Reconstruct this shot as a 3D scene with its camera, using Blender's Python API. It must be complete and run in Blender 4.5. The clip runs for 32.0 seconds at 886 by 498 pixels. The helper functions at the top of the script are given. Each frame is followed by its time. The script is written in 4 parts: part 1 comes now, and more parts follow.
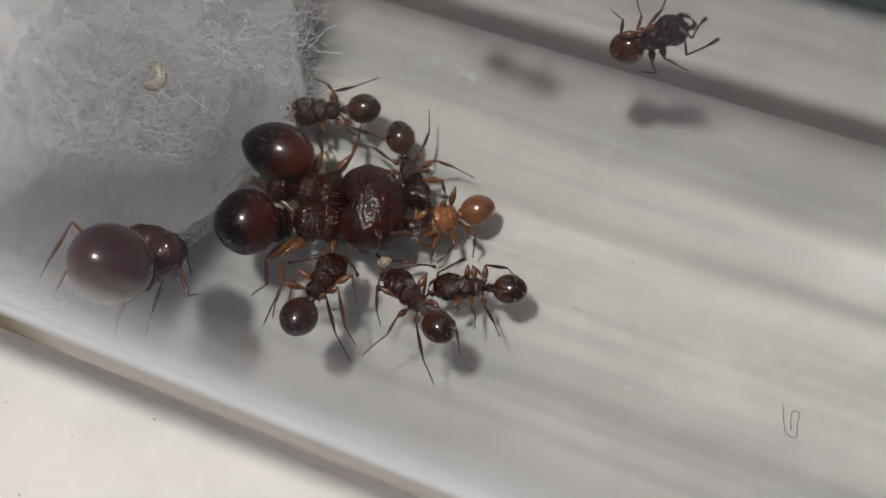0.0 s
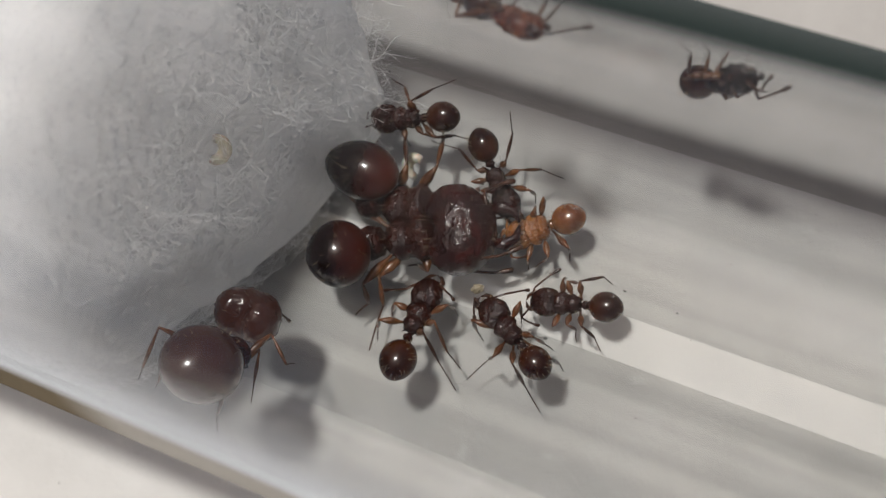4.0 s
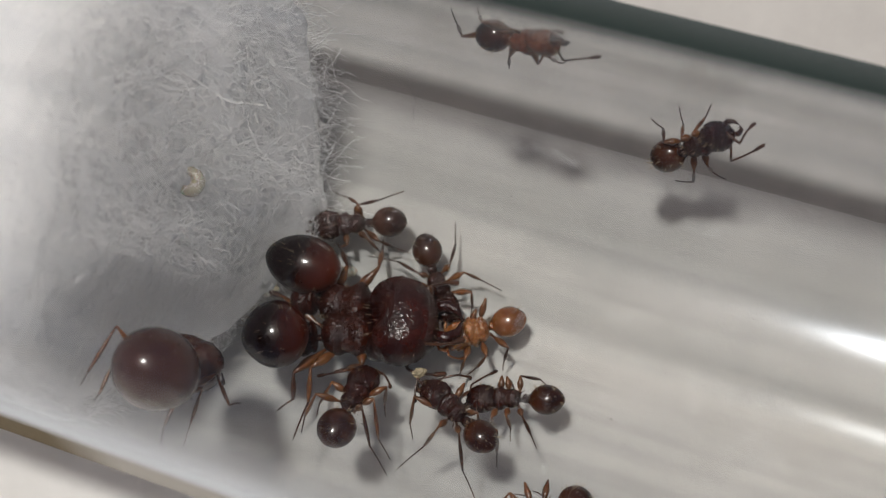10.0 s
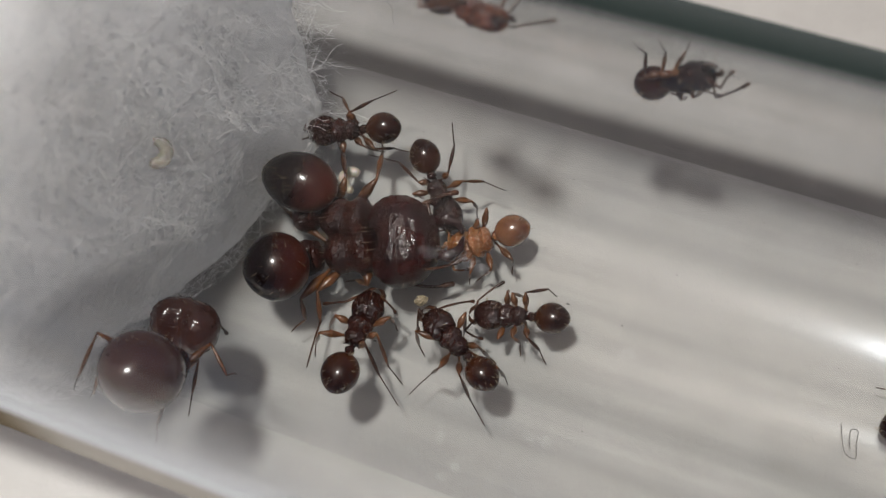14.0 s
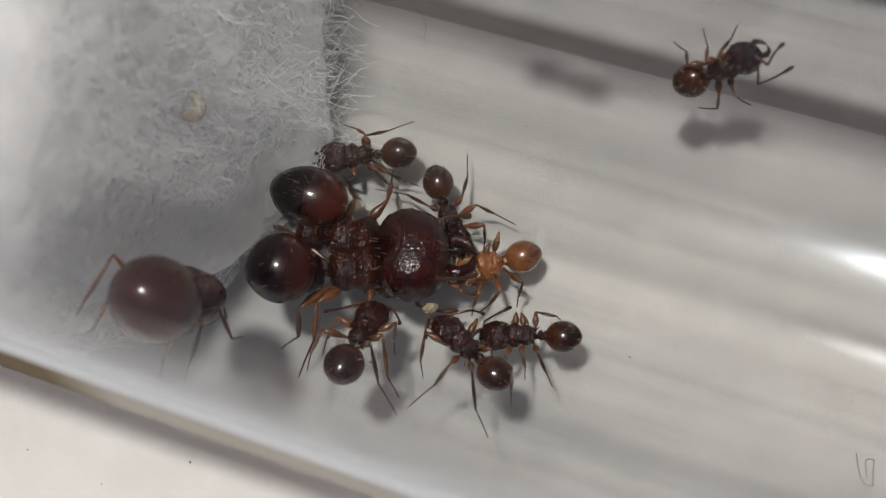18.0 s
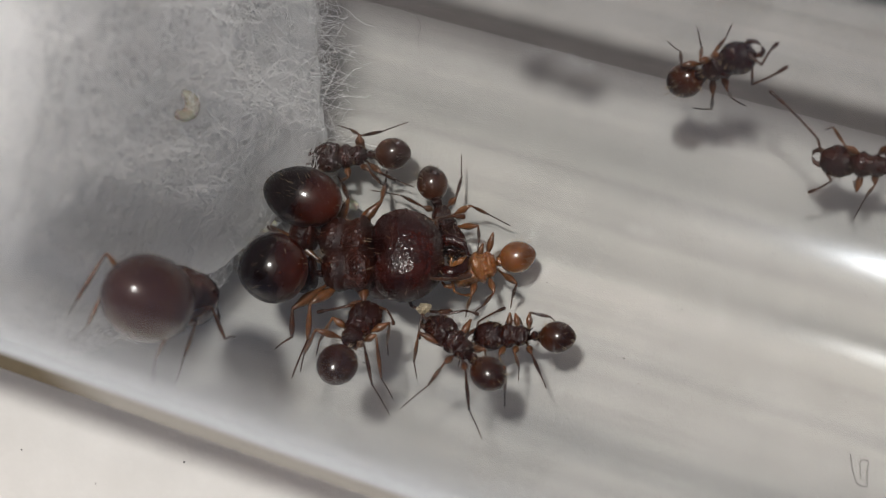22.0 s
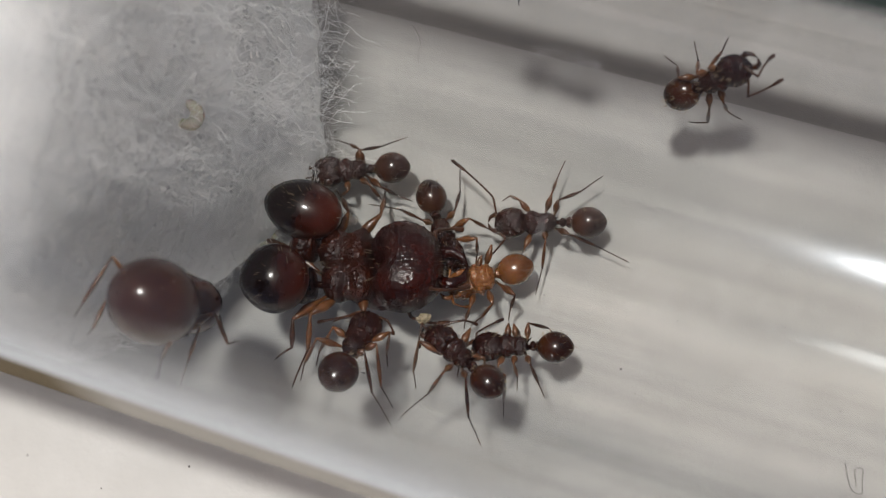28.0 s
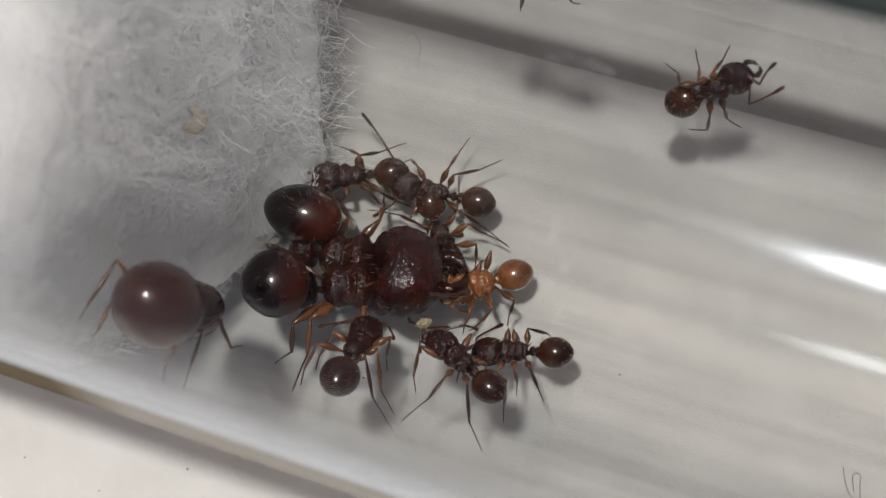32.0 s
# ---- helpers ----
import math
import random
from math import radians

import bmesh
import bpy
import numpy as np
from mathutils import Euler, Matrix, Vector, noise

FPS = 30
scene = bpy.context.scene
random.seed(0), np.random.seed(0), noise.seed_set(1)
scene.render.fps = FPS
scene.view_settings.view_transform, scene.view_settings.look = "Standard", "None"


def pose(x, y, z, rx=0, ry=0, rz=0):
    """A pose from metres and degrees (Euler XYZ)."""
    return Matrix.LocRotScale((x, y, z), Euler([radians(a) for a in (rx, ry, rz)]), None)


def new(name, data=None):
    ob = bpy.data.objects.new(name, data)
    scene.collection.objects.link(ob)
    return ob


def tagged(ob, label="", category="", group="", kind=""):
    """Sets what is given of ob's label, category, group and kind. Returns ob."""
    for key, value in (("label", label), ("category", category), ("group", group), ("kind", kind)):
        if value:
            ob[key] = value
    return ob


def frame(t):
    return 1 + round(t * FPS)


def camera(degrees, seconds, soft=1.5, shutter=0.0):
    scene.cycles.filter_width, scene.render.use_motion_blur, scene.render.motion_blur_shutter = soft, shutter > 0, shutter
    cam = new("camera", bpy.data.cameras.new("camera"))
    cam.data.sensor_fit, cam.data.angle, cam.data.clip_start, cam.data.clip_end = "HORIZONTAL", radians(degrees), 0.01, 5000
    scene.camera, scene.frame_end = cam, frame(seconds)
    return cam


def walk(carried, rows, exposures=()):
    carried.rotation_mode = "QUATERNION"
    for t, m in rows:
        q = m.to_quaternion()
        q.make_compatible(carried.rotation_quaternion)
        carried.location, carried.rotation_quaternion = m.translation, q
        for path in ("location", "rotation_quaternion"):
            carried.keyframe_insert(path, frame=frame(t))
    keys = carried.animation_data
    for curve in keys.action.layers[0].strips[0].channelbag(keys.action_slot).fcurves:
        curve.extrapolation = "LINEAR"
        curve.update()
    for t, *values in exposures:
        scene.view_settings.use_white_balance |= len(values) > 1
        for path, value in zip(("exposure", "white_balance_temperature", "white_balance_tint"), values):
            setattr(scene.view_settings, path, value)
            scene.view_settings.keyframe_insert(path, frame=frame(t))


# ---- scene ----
# All lengths below are in millimetres; MM turns them into metres.
MM = 0.001
TUBE_R, TUBE_IN, AXIS_Z = 7.8, 7.2, 8.0

cam = camera(30.0, 32.0, soft=1.2)
cam.data.dof.use_dof, cam.data.dof.focus_distance, cam.data.dof.aperture_fstop = True, 0.0475, 95.0
PATH = [
    (0, 19.763, -4.642, 48.738, 10.484, 16.400, 21.234),
    (0.5, 19.643, -4.642, 48.742, 11.279, 17.509, 22.043),
    (1, 18.330, -4.684, 49.111, 10.337, 16.886, 21.451),
    (1.5, 18.340, -4.643, 48.750, 10.659, 17.058, 21.961),
    (2, 17.534, -4.677, 49.053, 10.465, 15.997, 21.841),
    (2.5, 18.379, -4.666, 48.951, 13.306, 16.638, 23.413),
    (3, 18.494, -4.643, 48.749, 13.739, 16.997, 23.182),
    (3.5, 18.810, -4.564, 48.058, 13.688, 17.663, 22.768),
    (5.5, 16.841, -4.633, 48.660, 12.241, 14.852, 21.810),
    (6, 15.250, -4.743, 49.627, 10.400, 13.270, 20.271),
    (6.5, 15.801, -4.676, 49.044, 9.973, 14.330, 19.565),
    (7, 15.769, -4.682, 49.097, 10.019, 13.754, 19.374),
    (7.5, 15.704, -4.680, 49.074, 10.180, 13.613, 19.292),
    (8, 15.496, -4.700, 49.248, 10.216, 13.387, 19.439),
    (8.5, 15.629, -4.754, 49.723, 10.638, 13.224, 19.341),
    (9, 15.811, -4.882, 50.846, 12.562, 13.057, 19.224),
    (9.5, 15.638, -4.841, 50.492, 12.781, 12.722, 19.083),
    (10, 15.384, -4.754, 49.725, 11.654, 13.113, 18.872),
    (10.5, 14.330, -4.657, 48.871, 10.063, 12.752, 18.987),
    (11, 13.982, -4.628, 48.623, 9.367, 12.736, 18.781),
    (11.5, 14.486, -4.600, 48.377, 9.615, 13.256, 18.885),
    (12, 15.448, -4.556, 47.991, 10.665, 13.995, 19.183),
    (12.5, 16.122, -4.571, 48.118, 10.590, 14.291, 19.743),
    (13, 15.928, -4.583, 48.224, 10.793, 13.789, 19.841),
    (13.5, 16.801, -4.510, 47.581, 11.775, 14.594, 20.018),
    (14, 16.832, -4.533, 47.782, 12.189, 14.280, 20.300),
    (14.5, 16.861, -4.495, 47.448, 11.987, 14.574, 20.625),
    (15, 16.745, -4.502, 47.511, 11.789, 14.488, 20.589),
    (15.5, 16.028, -4.516, 47.635, 10.765, 14.214, 20.117),
    (17.5, 14.902, -4.535, 47.806, 9.246, 13.680, 18.746),
    (18, 14.884, -4.530, 47.758, 9.046, 13.719, 18.549),
    (18.5, 14.943, -4.532, 47.776, 9.045, 13.823, 18.654),
    (19, 14.713, -4.536, 47.810, 8.928, 13.617, 18.480),
    (19.5, 14.637, -4.520, 47.676, 8.887, 13.508, 18.482),
    (20, 14.783, -4.528, 47.742, 8.905, 13.716, 18.505),
    (20.5, 14.877, -4.529, 47.751, 8.945, 13.755, 18.633),
    (21, 15.107, -4.517, 47.647, 9.229, 13.890, 18.818),
    (21.5, 14.953, -4.524, 47.705, 9.030, 13.732, 18.540),
    (22, 15.013, -4.517, 47.646, 9.080, 13.699, 18.553),
    (22.5, 15.061, -4.512, 47.603, 9.162, 13.757, 18.588),
    (23, 15.042, -4.503, 47.526, 9.085, 13.724, 18.580),
    (23.5, 15.097, -4.513, 47.607, 9.057, 13.656, 18.411),
    (24, 15.106, -4.516, 47.637, 9.135, 13.668, 18.367),
    (24.5, 15.278, -4.513, 47.613, 9.193, 13.843, 18.384),
    (25, 15.137, -4.527, 47.729, 9.142, 13.611, 18.230),
    (25.5, 15.377, -4.548, 47.920, 9.114, 13.867, 18.163),
    (27.5, 15.269, -4.595, 48.332, 9.412, 13.918, 17.974),
    (28, 14.907, -4.592, 48.306, 9.119, 13.469, 18.203),
    (28.5, 14.467, -4.603, 48.398, 8.834, 12.959, 18.709),
    (29, 14.593, -4.598, 48.353, 8.849, 13.208, 18.922),
    (29.5, 14.238, -4.615, 48.510, 8.947, 12.616, 18.641),
    (30, 14.585, -4.630, 48.636, 9.366, 12.893, 18.089),
    (30.5, 14.107, -4.644, 48.760, 8.876, 12.438, 18.115),
    (31, 14.094, -4.643, 48.748, 8.794, 12.475, 18.171),
    (31.5, 13.973, -4.632, 48.658, 8.846, 12.242, 18.130),
    (32, 14.088, -4.636, 48.685, 8.955, 12.449, 18.176),
]
# how far the tube has been turned about its own axis, in degrees
ROLL = [
    (0, 7.04), (0.5, 7.94), (1, 7.30), (1.5, 8.02), (2, 10.10), (2.5, 22.30), (3, 26.66), (3.5, 29.10),
    (5.5, 14.88), (6, 4.59), (6.5, -1.08), (7, -2.11), (7.5, -2.58), (8, -1.26), (8.5, 0.66), (9, 2.54),
    (9.5, 3.57), (10, 2.18), (10.5, -0.76), (11, -2.08), (11.5, -0.14), (12, 6.03), (12.5, 13.17), (13, 16.72),
    (13.5, 21.34), (14, 24.09), (14.5, 21.22), (15, 16.76), (15.5, 11.64), (17.5, 0.92), (18, 0.40), (18.5, 0.51),
    (19, 0.37), (19.5, 0.11), (20, 0.01), (20.5, 0.16), (21, 1.42), (21.5, 0.28), (22, 0.10), (22.5, 0.03),
    (23, -0.23), (23.5, -0.27), (24, -0.32), (24.5, -0.35), (25, -0.62), (25.5, -0.91), (27.5, -0.75), (28, -1.89),
    (28.5, -5.05), (29, -6.07), (29.5, -3.98), (30, -1.53), (30.5, -1.96), (31, -1.98), (31.5, -2.40), (32, -2.39),
]
walk(cam, [(t, pose(x * MM, y * MM, z * MM, rx, ry, rz)) for t, x, y, z, rx, ry, rz in PATH], exposures=[(0, 0.14, 6480, 9), (32, 0.14, 6480, 9)])

# ---------------------------------------------------------------- light
world = bpy.data.worlds.new("sky")
scene.world = world
world.use_nodes = True
wn = world.node_tree
sky = wn.nodes.new("ShaderNodeTexSky")
sky.sky_type = "NISHITA"
sky.sun_disc = False
SUN_TO = Vector((0.012, 0.158, 1.0)).normalized()
sky.sun_elevation, sky.sun_rotation = math.asin(SUN_TO.z), math.atan2(SUN_TO.x, SUN_TO.y)
sky.air_density, sky.dust_density, sky.ozone_density = 0.2, 2.5, 0.1
warm = wn.nodes.new("ShaderNodeMix")
warm.data_type, warm.blend_type = "RGBA", "MULTIPLY"
warm.inputs[0].default_value, warm.inputs[7].default_value = 1.0, (1.0, 0.94, 0.87, 1)
wn.links.new(sky.outputs[0], warm.inputs[6])
wn.links.new(warm.outputs[2], wn.nodes["Background"].inputs[0])
wn.nodes["Background"].inputs[1].default_value = 0.14
sun_data = bpy.data.lights.new("sun", "SUN")
sun_data.energy, sun_data.angle, sun_data.color = 2.5, radians(4.8), (1.0, 0.985, 0.965)
sun = new("sun", sun_data)
sun.matrix_basis = Matrix.Translation(SUN_TO * 0.5) @ SUN_TO.to_track_quat("Z", "Y").to_matrix().to_4x4()


# ---------------------------------------------------------------- materials
class Mat:
    """A small helper to write node materials."""

    def __init__(self, name):
        self.m = bpy.data.materials.new(name)
        self.m.use_nodes = True
        self.t = self.m.node_tree
        self.b = self.t.nodes["Principled BSDF"]
        self.out = self.t.nodes["Material Output"]
        co = self.t.nodes.new("ShaderNodeTexCoord")
        mp = self.t.nodes.new("ShaderNodeMapping")
        mp.inputs["Scale"].default_value = (1000, 1000, 1000)
        self.t.links.new(co.outputs["Object"], mp.inputs[0])
        self.mm = mp.outputs[0]

    def node(self, kind, **sets):
        n = self.t.nodes.new(kind)
        for k, v in sets.items():
            n.inputs[k].default_value = v
        return n

    def link(self, a, b):
        self.t.links.new(a, b)

    def stretch(self, sx, sy, sz):
        mp = self.t.nodes.new("ShaderNodeMapping")
        mp.inputs["Scale"].default_value = (sx, sy, sz)
        self.link(self.mm, mp.inputs[0])
        return mp.outputs[0]

    def noise(self, scale, detail=4.0, rough=0.6, co=None):
        n = self.node("ShaderNodeTexNoise", Scale=scale, Detail=detail, Roughness=rough)
        self.link(co or self.mm, n.inputs["Vector"])
        return n.outputs["Fac"]

    def ramp(self, fac, *stops):
        n = self.t.nodes.new("ShaderNodeValToRGB")
        e = n.color_ramp.elements
        while len(e) < len(stops):
            e.new(0.5)
        for el, (p, c) in zip(e, stops):
            el.position = p
            el.color = (*c, 1) if isinstance(c, tuple) else (c, c, c, 1)
        self.link(fac, n.inputs[0])
        return n.outputs[0]

    def math(self, op, a, b=0.0):
        n = self.t.nodes.new("ShaderNodeMath")
        n.operation = op
        for i, v in enumerate((a, b)):
            if isinstance(v, (int, float)):
                n.inputs[i].default_value = v
            else:
                self.link(v, n.inputs[i])
        return n.outputs[0]

    def bump(self, height, mm, strength=0.6, old=None):
        n = self.node("ShaderNodeBump", Strength=strength, Distance=mm * MM)
        self.link(height, n.inputs["Height"])
        if old is not None:
            self.link(old, n.inputs["Normal"])
        return n.outputs[0]

    def set(self, **v):
        for k, x in v.items():
            self.b.inputs[k.replace("_", " ")].default_value = x
        return self


def chitin(name, dark, light, rough, pits=0.0, pit_scale=9.0, coat=0.2, grain=1.2, trans=0.0, wrinkle=0.0, front=None, spec=0.4, start=0.1, polish=0.17):
    """Insect cuticle: two tones, pores or wrinkles, a waxy gloss."""
    k = Mat(name)
    col = k.ramp(k.noise(grain, 5), (0.35, dark), (0.68, light))
    if front:
        sep = k.t.nodes.new("ShaderNodeSeparateXYZ")
        k.link(k.mm, sep.inputs[0])
        wob = k.math("ADD", sep.outputs[0], k.math("MULTIPLY", k.noise(2.0, 3), 0.5))
        mix = k.t.nodes.new("ShaderNodeMix")
        mix.data_type = "RGBA"
        k.link(k.ramp(k.math("MULTIPLY", wob, 0.5), (start, 0.0), (start + 0.6, 1.0)), mix.inputs[0])
        k.link(col, mix.inputs[6])
        mix.inputs[7].default_value = (*front, 1)
        col = mix.outputs[2]
    k.link(col, k.b.inputs["Base Color"])
    r = k.ramp(k.noise(6.0, 3), (0.3, rough * 0.8), (0.7, rough * 1.35))
    k.link(r, k.b.inputs["Roughness"])
    k.set(Coat_Weight=coat, Coat_Roughness=polish, IOR=1.45, Specular_IOR_Level=spec)
    if trans:
        k.set(Subsurface_Weight=trans, Subsurface_Scale=0.25 * MM)
        k.b.inputs["Subsurface Radius"].default_value = (1.0, 0.35, 0.12)
    nrm = k.bump(k.noise(14.0, 3), 0.012, 0.5 if pits or coat < 0.7 else 0.12)
    if pits:
        vo = k.node("ShaderNodeTexVoronoi", Scale=pit_scale)
        k.link(k.mm, vo.inputs["Vector"])
        nrm = k.bump(vo.outputs["Distance"], 0.05, pits, nrm)
    if wrinkle:
        nrm = k.bump(k.noise(4.0, 3, 0.6, k.stretch(0.5, 2.6, 2.0)), 0.06, wrinkle, nrm)
    k.link(nrm, k.b.inputs["Normal"])
    k.link(nrm, k.b.inputs["Coat Normal"])
    return k.m


M_HEAD = chitin("dark sculptured cuticle", (0.006, 0.0013, 0.0008), (0.036, 0.0072, 0.0026), 0.2, 0.6, 10.0, 0.45, wrinkle=0.8, spec=0.12)
M_BIGHEAD = chitin("big head cuticle", (0.008, 0.0011, 0.0006), (0.034, 0.0042, 0.0016), 0.2, 0.4, 8.0, 0.45, wrinkle=0.5, spec=0.12)
M_TRUNK = chitin("trunk cuticle", (0.007, 0.0014, 0.0008), (0.038, 0.0078, 0.0028), 0.2, 0.7, 10.0, 0.45, wrinkle=0.9, spec=0.12)
M_RED = chitin("red-brown cuticle", (0.06, 0.015, 0.004), (0.18, 0.046, 0.011), 0.22, 0.7, 13.0, 0.35, trans=0.15, wrinkle=0.8)
M_GASTER = chitin("polished brown gaster", (0.010, 0.0024, 0.0008), (0.036, 0.0085, 0.002), 0.3, coat=0.8, spec=0.06, grain=0.8, trans=0.3, front=(0.07, 0.018, 0.0035), start=0.04, polish=0.16)
M_BIGGASTER = chitin("polished black gaster", (0.0026, 0.0011, 0.0009), (0.006, 0.0017, 0.0012), 0.3, coat=0.75, spec=0.05, grain=0.5, trans=0.1, front=(0.06, 0.0085, 0.0022), start=0.12, polish=0.15)
M_BROWNGASTER = chitin("brown swollen gaster", (0.030, 0.011, 0.008), (0.05, 0.019, 0.013), 0.3, coat=1.0, spec=0.06, grain=0.5, front=(0.06, 0.018, 0.01), polish=0.18)
M_LEG = chitin("amber leg", (0.045, 0.017, 0.0065), (0.14, 0.056, 0.018), 0.3, coat=0.3, grain=2.5, trans=0.2)
M_LEGDARK = chitin("brown leg", (0.018, 0.0065, 0.003), (0.065, 0.023, 0.008), 0.3, coat=0.3, grain=2.5)
M_CALLOW = chitin("orange callow cuticle", (0.12, 0.039, 0.009), (0.28, 0.112, 0.03), 0.25, 0.7, 9.0, 0.5, trans=0.35, wrinkle=0.7)
M_CALLOWGASTER = chitin("amber callow gaster", (0.07, 0.02, 0.0045), (0.22, 0.078, 0.016), 0.2, coat=1.0, trans=0.5, front=(0.22, 0.085, 0.022), polish=0.19)
M_BRISTLE = chitin("pale bristle", (0.2, 0.15, 0.09), (0.36, 0.29, 0.19), 0.25, coat=0.4)
M_EYE = chitin("black eye", (0.004, 0.003, 0.003), (0.008, 0.007, 0.007), 0.25, 0.6, 30.0)
M_LARVA = chitin("creamy larva skin", (0.40, 0.37, 0.30), (0.5, 0.47, 0.39), 0.3, coat=0.3, grain=3.0, trans=0.4)


def paper_material():
    k = Mat("white paper")
    k.link(k.ramp(k.noise(0.35, 6), (0.3, (0.53, 0.515, 0.485)), (0.7, (0.59, 0.575, 0.545))), k.b.inputs["Base Color"])
    k.set(Roughness=0.85)
    n = k.bump(k.noise(9.0, 5, 0.7), 0.02, 0.35)
    n = k.bump(k.noise(2.2, 3, 0.6), 0.08, 0.4, n)
    k.link(n, k.b.inputs["Normal"])
    return k.m


def cotton_material(name, fibre):
    k = Mat(name)
    k.link(k.ramp(k.noise(0.6, 5), (0.3, (0.975, 0.972, 0.968)), (0.7, (0.995, 0.995, 0.99))), k.b.inputs["Base Color"])
    k.set(Roughness=0.9 if not fibre else 0.5)
    if not fibre:
        k.set(Subsurface_Weight=1.0, Subsurface_Scale=3.5 * MM)
        k.b.inputs["Subsurface Radius"].default_value = (1.0, 1.0, 1.0)
    if not fibre:
        n = k.bump(k.noise(3.0, 6, 0.7), 0.08, 0.25)
        n = k.bump(k.noise(7.0, 5, 0.7, k.stretch(1.0, 2.5, 0.6)), 0.05, 0.4, n)
        k.link(n, k.b.inputs["Normal"])
    tl = k.node("ShaderNodeBsdfTranslucent", Color=(0.97, 0.97, 0.96, 1))
    mx = k.node("ShaderNodeMixShader", Fac=0.5 if fibre else 0.3)
    k.link(k.b.outputs[0], mx.inputs[1])
    k.link(tl.outputs[0], mx.inputs[2])
    gap = k.node("ShaderNodeBsdfTransparent")
    loose = k.node("ShaderNodeMixShader", Fac=0.0 if fibre else 0.06)
    k.link(mx.outputs[0], loose.inputs[1])
    k.link(gap.outputs[0], loose.inputs[2])
    k.link(loose.outputs[0], k.out.inputs[0])
    return k.m


def glass_material(name, outer, shine=0.008):
    """Clear drawn glass: see-through, faint lengthwise lines and shade streaks, gloss that grows towards grazing
    angles.
    """
    k = Mat(name)
    striae_shade = k.noise(1.0, 5, 0.6, k.stretch(0.012, 0.85, 0.85))
    # Underside tint is darker, streakier: the paper's shade streaks put into the glass.
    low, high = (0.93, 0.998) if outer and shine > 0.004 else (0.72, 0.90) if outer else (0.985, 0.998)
    lines = k.ramp(striae_shade, (0.34, (low, low + 0.004, low + 0.004)), (0.64, (high, high, high - 0.004)))
    smear = k.ramp(k.noise(1.0, 4, 0.6, k.stretch(0.22, 0.6, 0.6)), (0.3, (0.955, 0.957, 0.96)), (0.6, (1.0, 1.0, 1.0)))
    blend = k.t.nodes.new("ShaderNodeMix")
    blend.data_type, blend.blend_type = "RGBA", "MULTIPLY"
    blend.inputs[0].default_value = 1.0
    k.link(lines, blend.inputs[6])
    k.link(smear, blend.inputs[7])
    tint = blend.outputs[2]
    clear = k.node("ShaderNodeBsdfTransparent")
    k.link(tint, clear.inputs["Color"])
    gloss = k.node("ShaderNodeBsdfGlossy", Roughness=0.13)
    wide = k.node("ShaderNodeBsdfGlossy", Roughness=0.36)
    both = k.node("ShaderNodeMixShader", Fac=0.16)
    k.link(gloss.outputs[0], both.inputs[1])
    k.link(wide.outputs[0], both.inputs[2])
    mx = k.t.nodes.new("ShaderNodeMixShader")
    if outer:
        lw = k.node("ShaderNodeLayerWeight", Blend=0.5)
        share = (k.ramp(lw.outputs["Facing"], (0.0, shine), (0.18, shine * 1.2), (0.27, 0.016), (0.40, 0.05), (0.52, 0.22), (0.62, 0.62), (0.75, 0.86), (1.0, 0.98)))
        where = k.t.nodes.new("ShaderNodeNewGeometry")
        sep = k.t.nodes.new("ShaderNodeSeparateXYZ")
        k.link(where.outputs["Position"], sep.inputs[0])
        # Far rim: dark surroundings mirrored there, painted as green into the gloss colour.
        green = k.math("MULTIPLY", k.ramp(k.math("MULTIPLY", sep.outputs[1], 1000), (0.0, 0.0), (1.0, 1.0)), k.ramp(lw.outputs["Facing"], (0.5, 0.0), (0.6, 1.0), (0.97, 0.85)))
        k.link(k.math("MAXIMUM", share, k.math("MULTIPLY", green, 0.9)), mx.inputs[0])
        # Near rim: the cotton's shade strip painted in brown, greyer past the cotton.
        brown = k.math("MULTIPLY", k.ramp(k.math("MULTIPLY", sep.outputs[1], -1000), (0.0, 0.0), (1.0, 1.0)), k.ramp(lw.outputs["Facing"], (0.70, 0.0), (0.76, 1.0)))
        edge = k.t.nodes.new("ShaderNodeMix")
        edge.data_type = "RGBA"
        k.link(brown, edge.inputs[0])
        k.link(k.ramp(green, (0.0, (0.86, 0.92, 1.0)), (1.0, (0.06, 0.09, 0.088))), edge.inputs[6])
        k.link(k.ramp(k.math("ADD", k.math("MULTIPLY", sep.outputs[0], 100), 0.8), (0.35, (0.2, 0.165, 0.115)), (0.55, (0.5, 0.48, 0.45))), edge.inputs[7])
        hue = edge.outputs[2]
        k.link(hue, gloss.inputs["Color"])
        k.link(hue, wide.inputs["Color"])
    else:
        lw = k.node("ShaderNodeLayerWeight", Blend=0.5)
        k.link(k.ramp(lw.outputs["Facing"], (0.0, 0.002), (0.25, 0.02), (0.45, 0.09), (0.62, 0.26), (0.8, 0.55), (1.0, 0.9)), mx.inputs[0])
    k.link(clear.outputs[0], mx.inputs[1])
    k.link(both.outputs[0], mx.inputs[2])
    k.link(mx.outputs[0], k.out.inputs[0])
    return k.m


def plain(name, a, b, rough, scale=1.0):
    k = Mat(name)
    k.link(k.ramp(k.noise(scale, 5), (0.3, a), (0.7, b)), k.b.inputs["Base Color"])
    k.set(Roughness=rough)
    return k.m


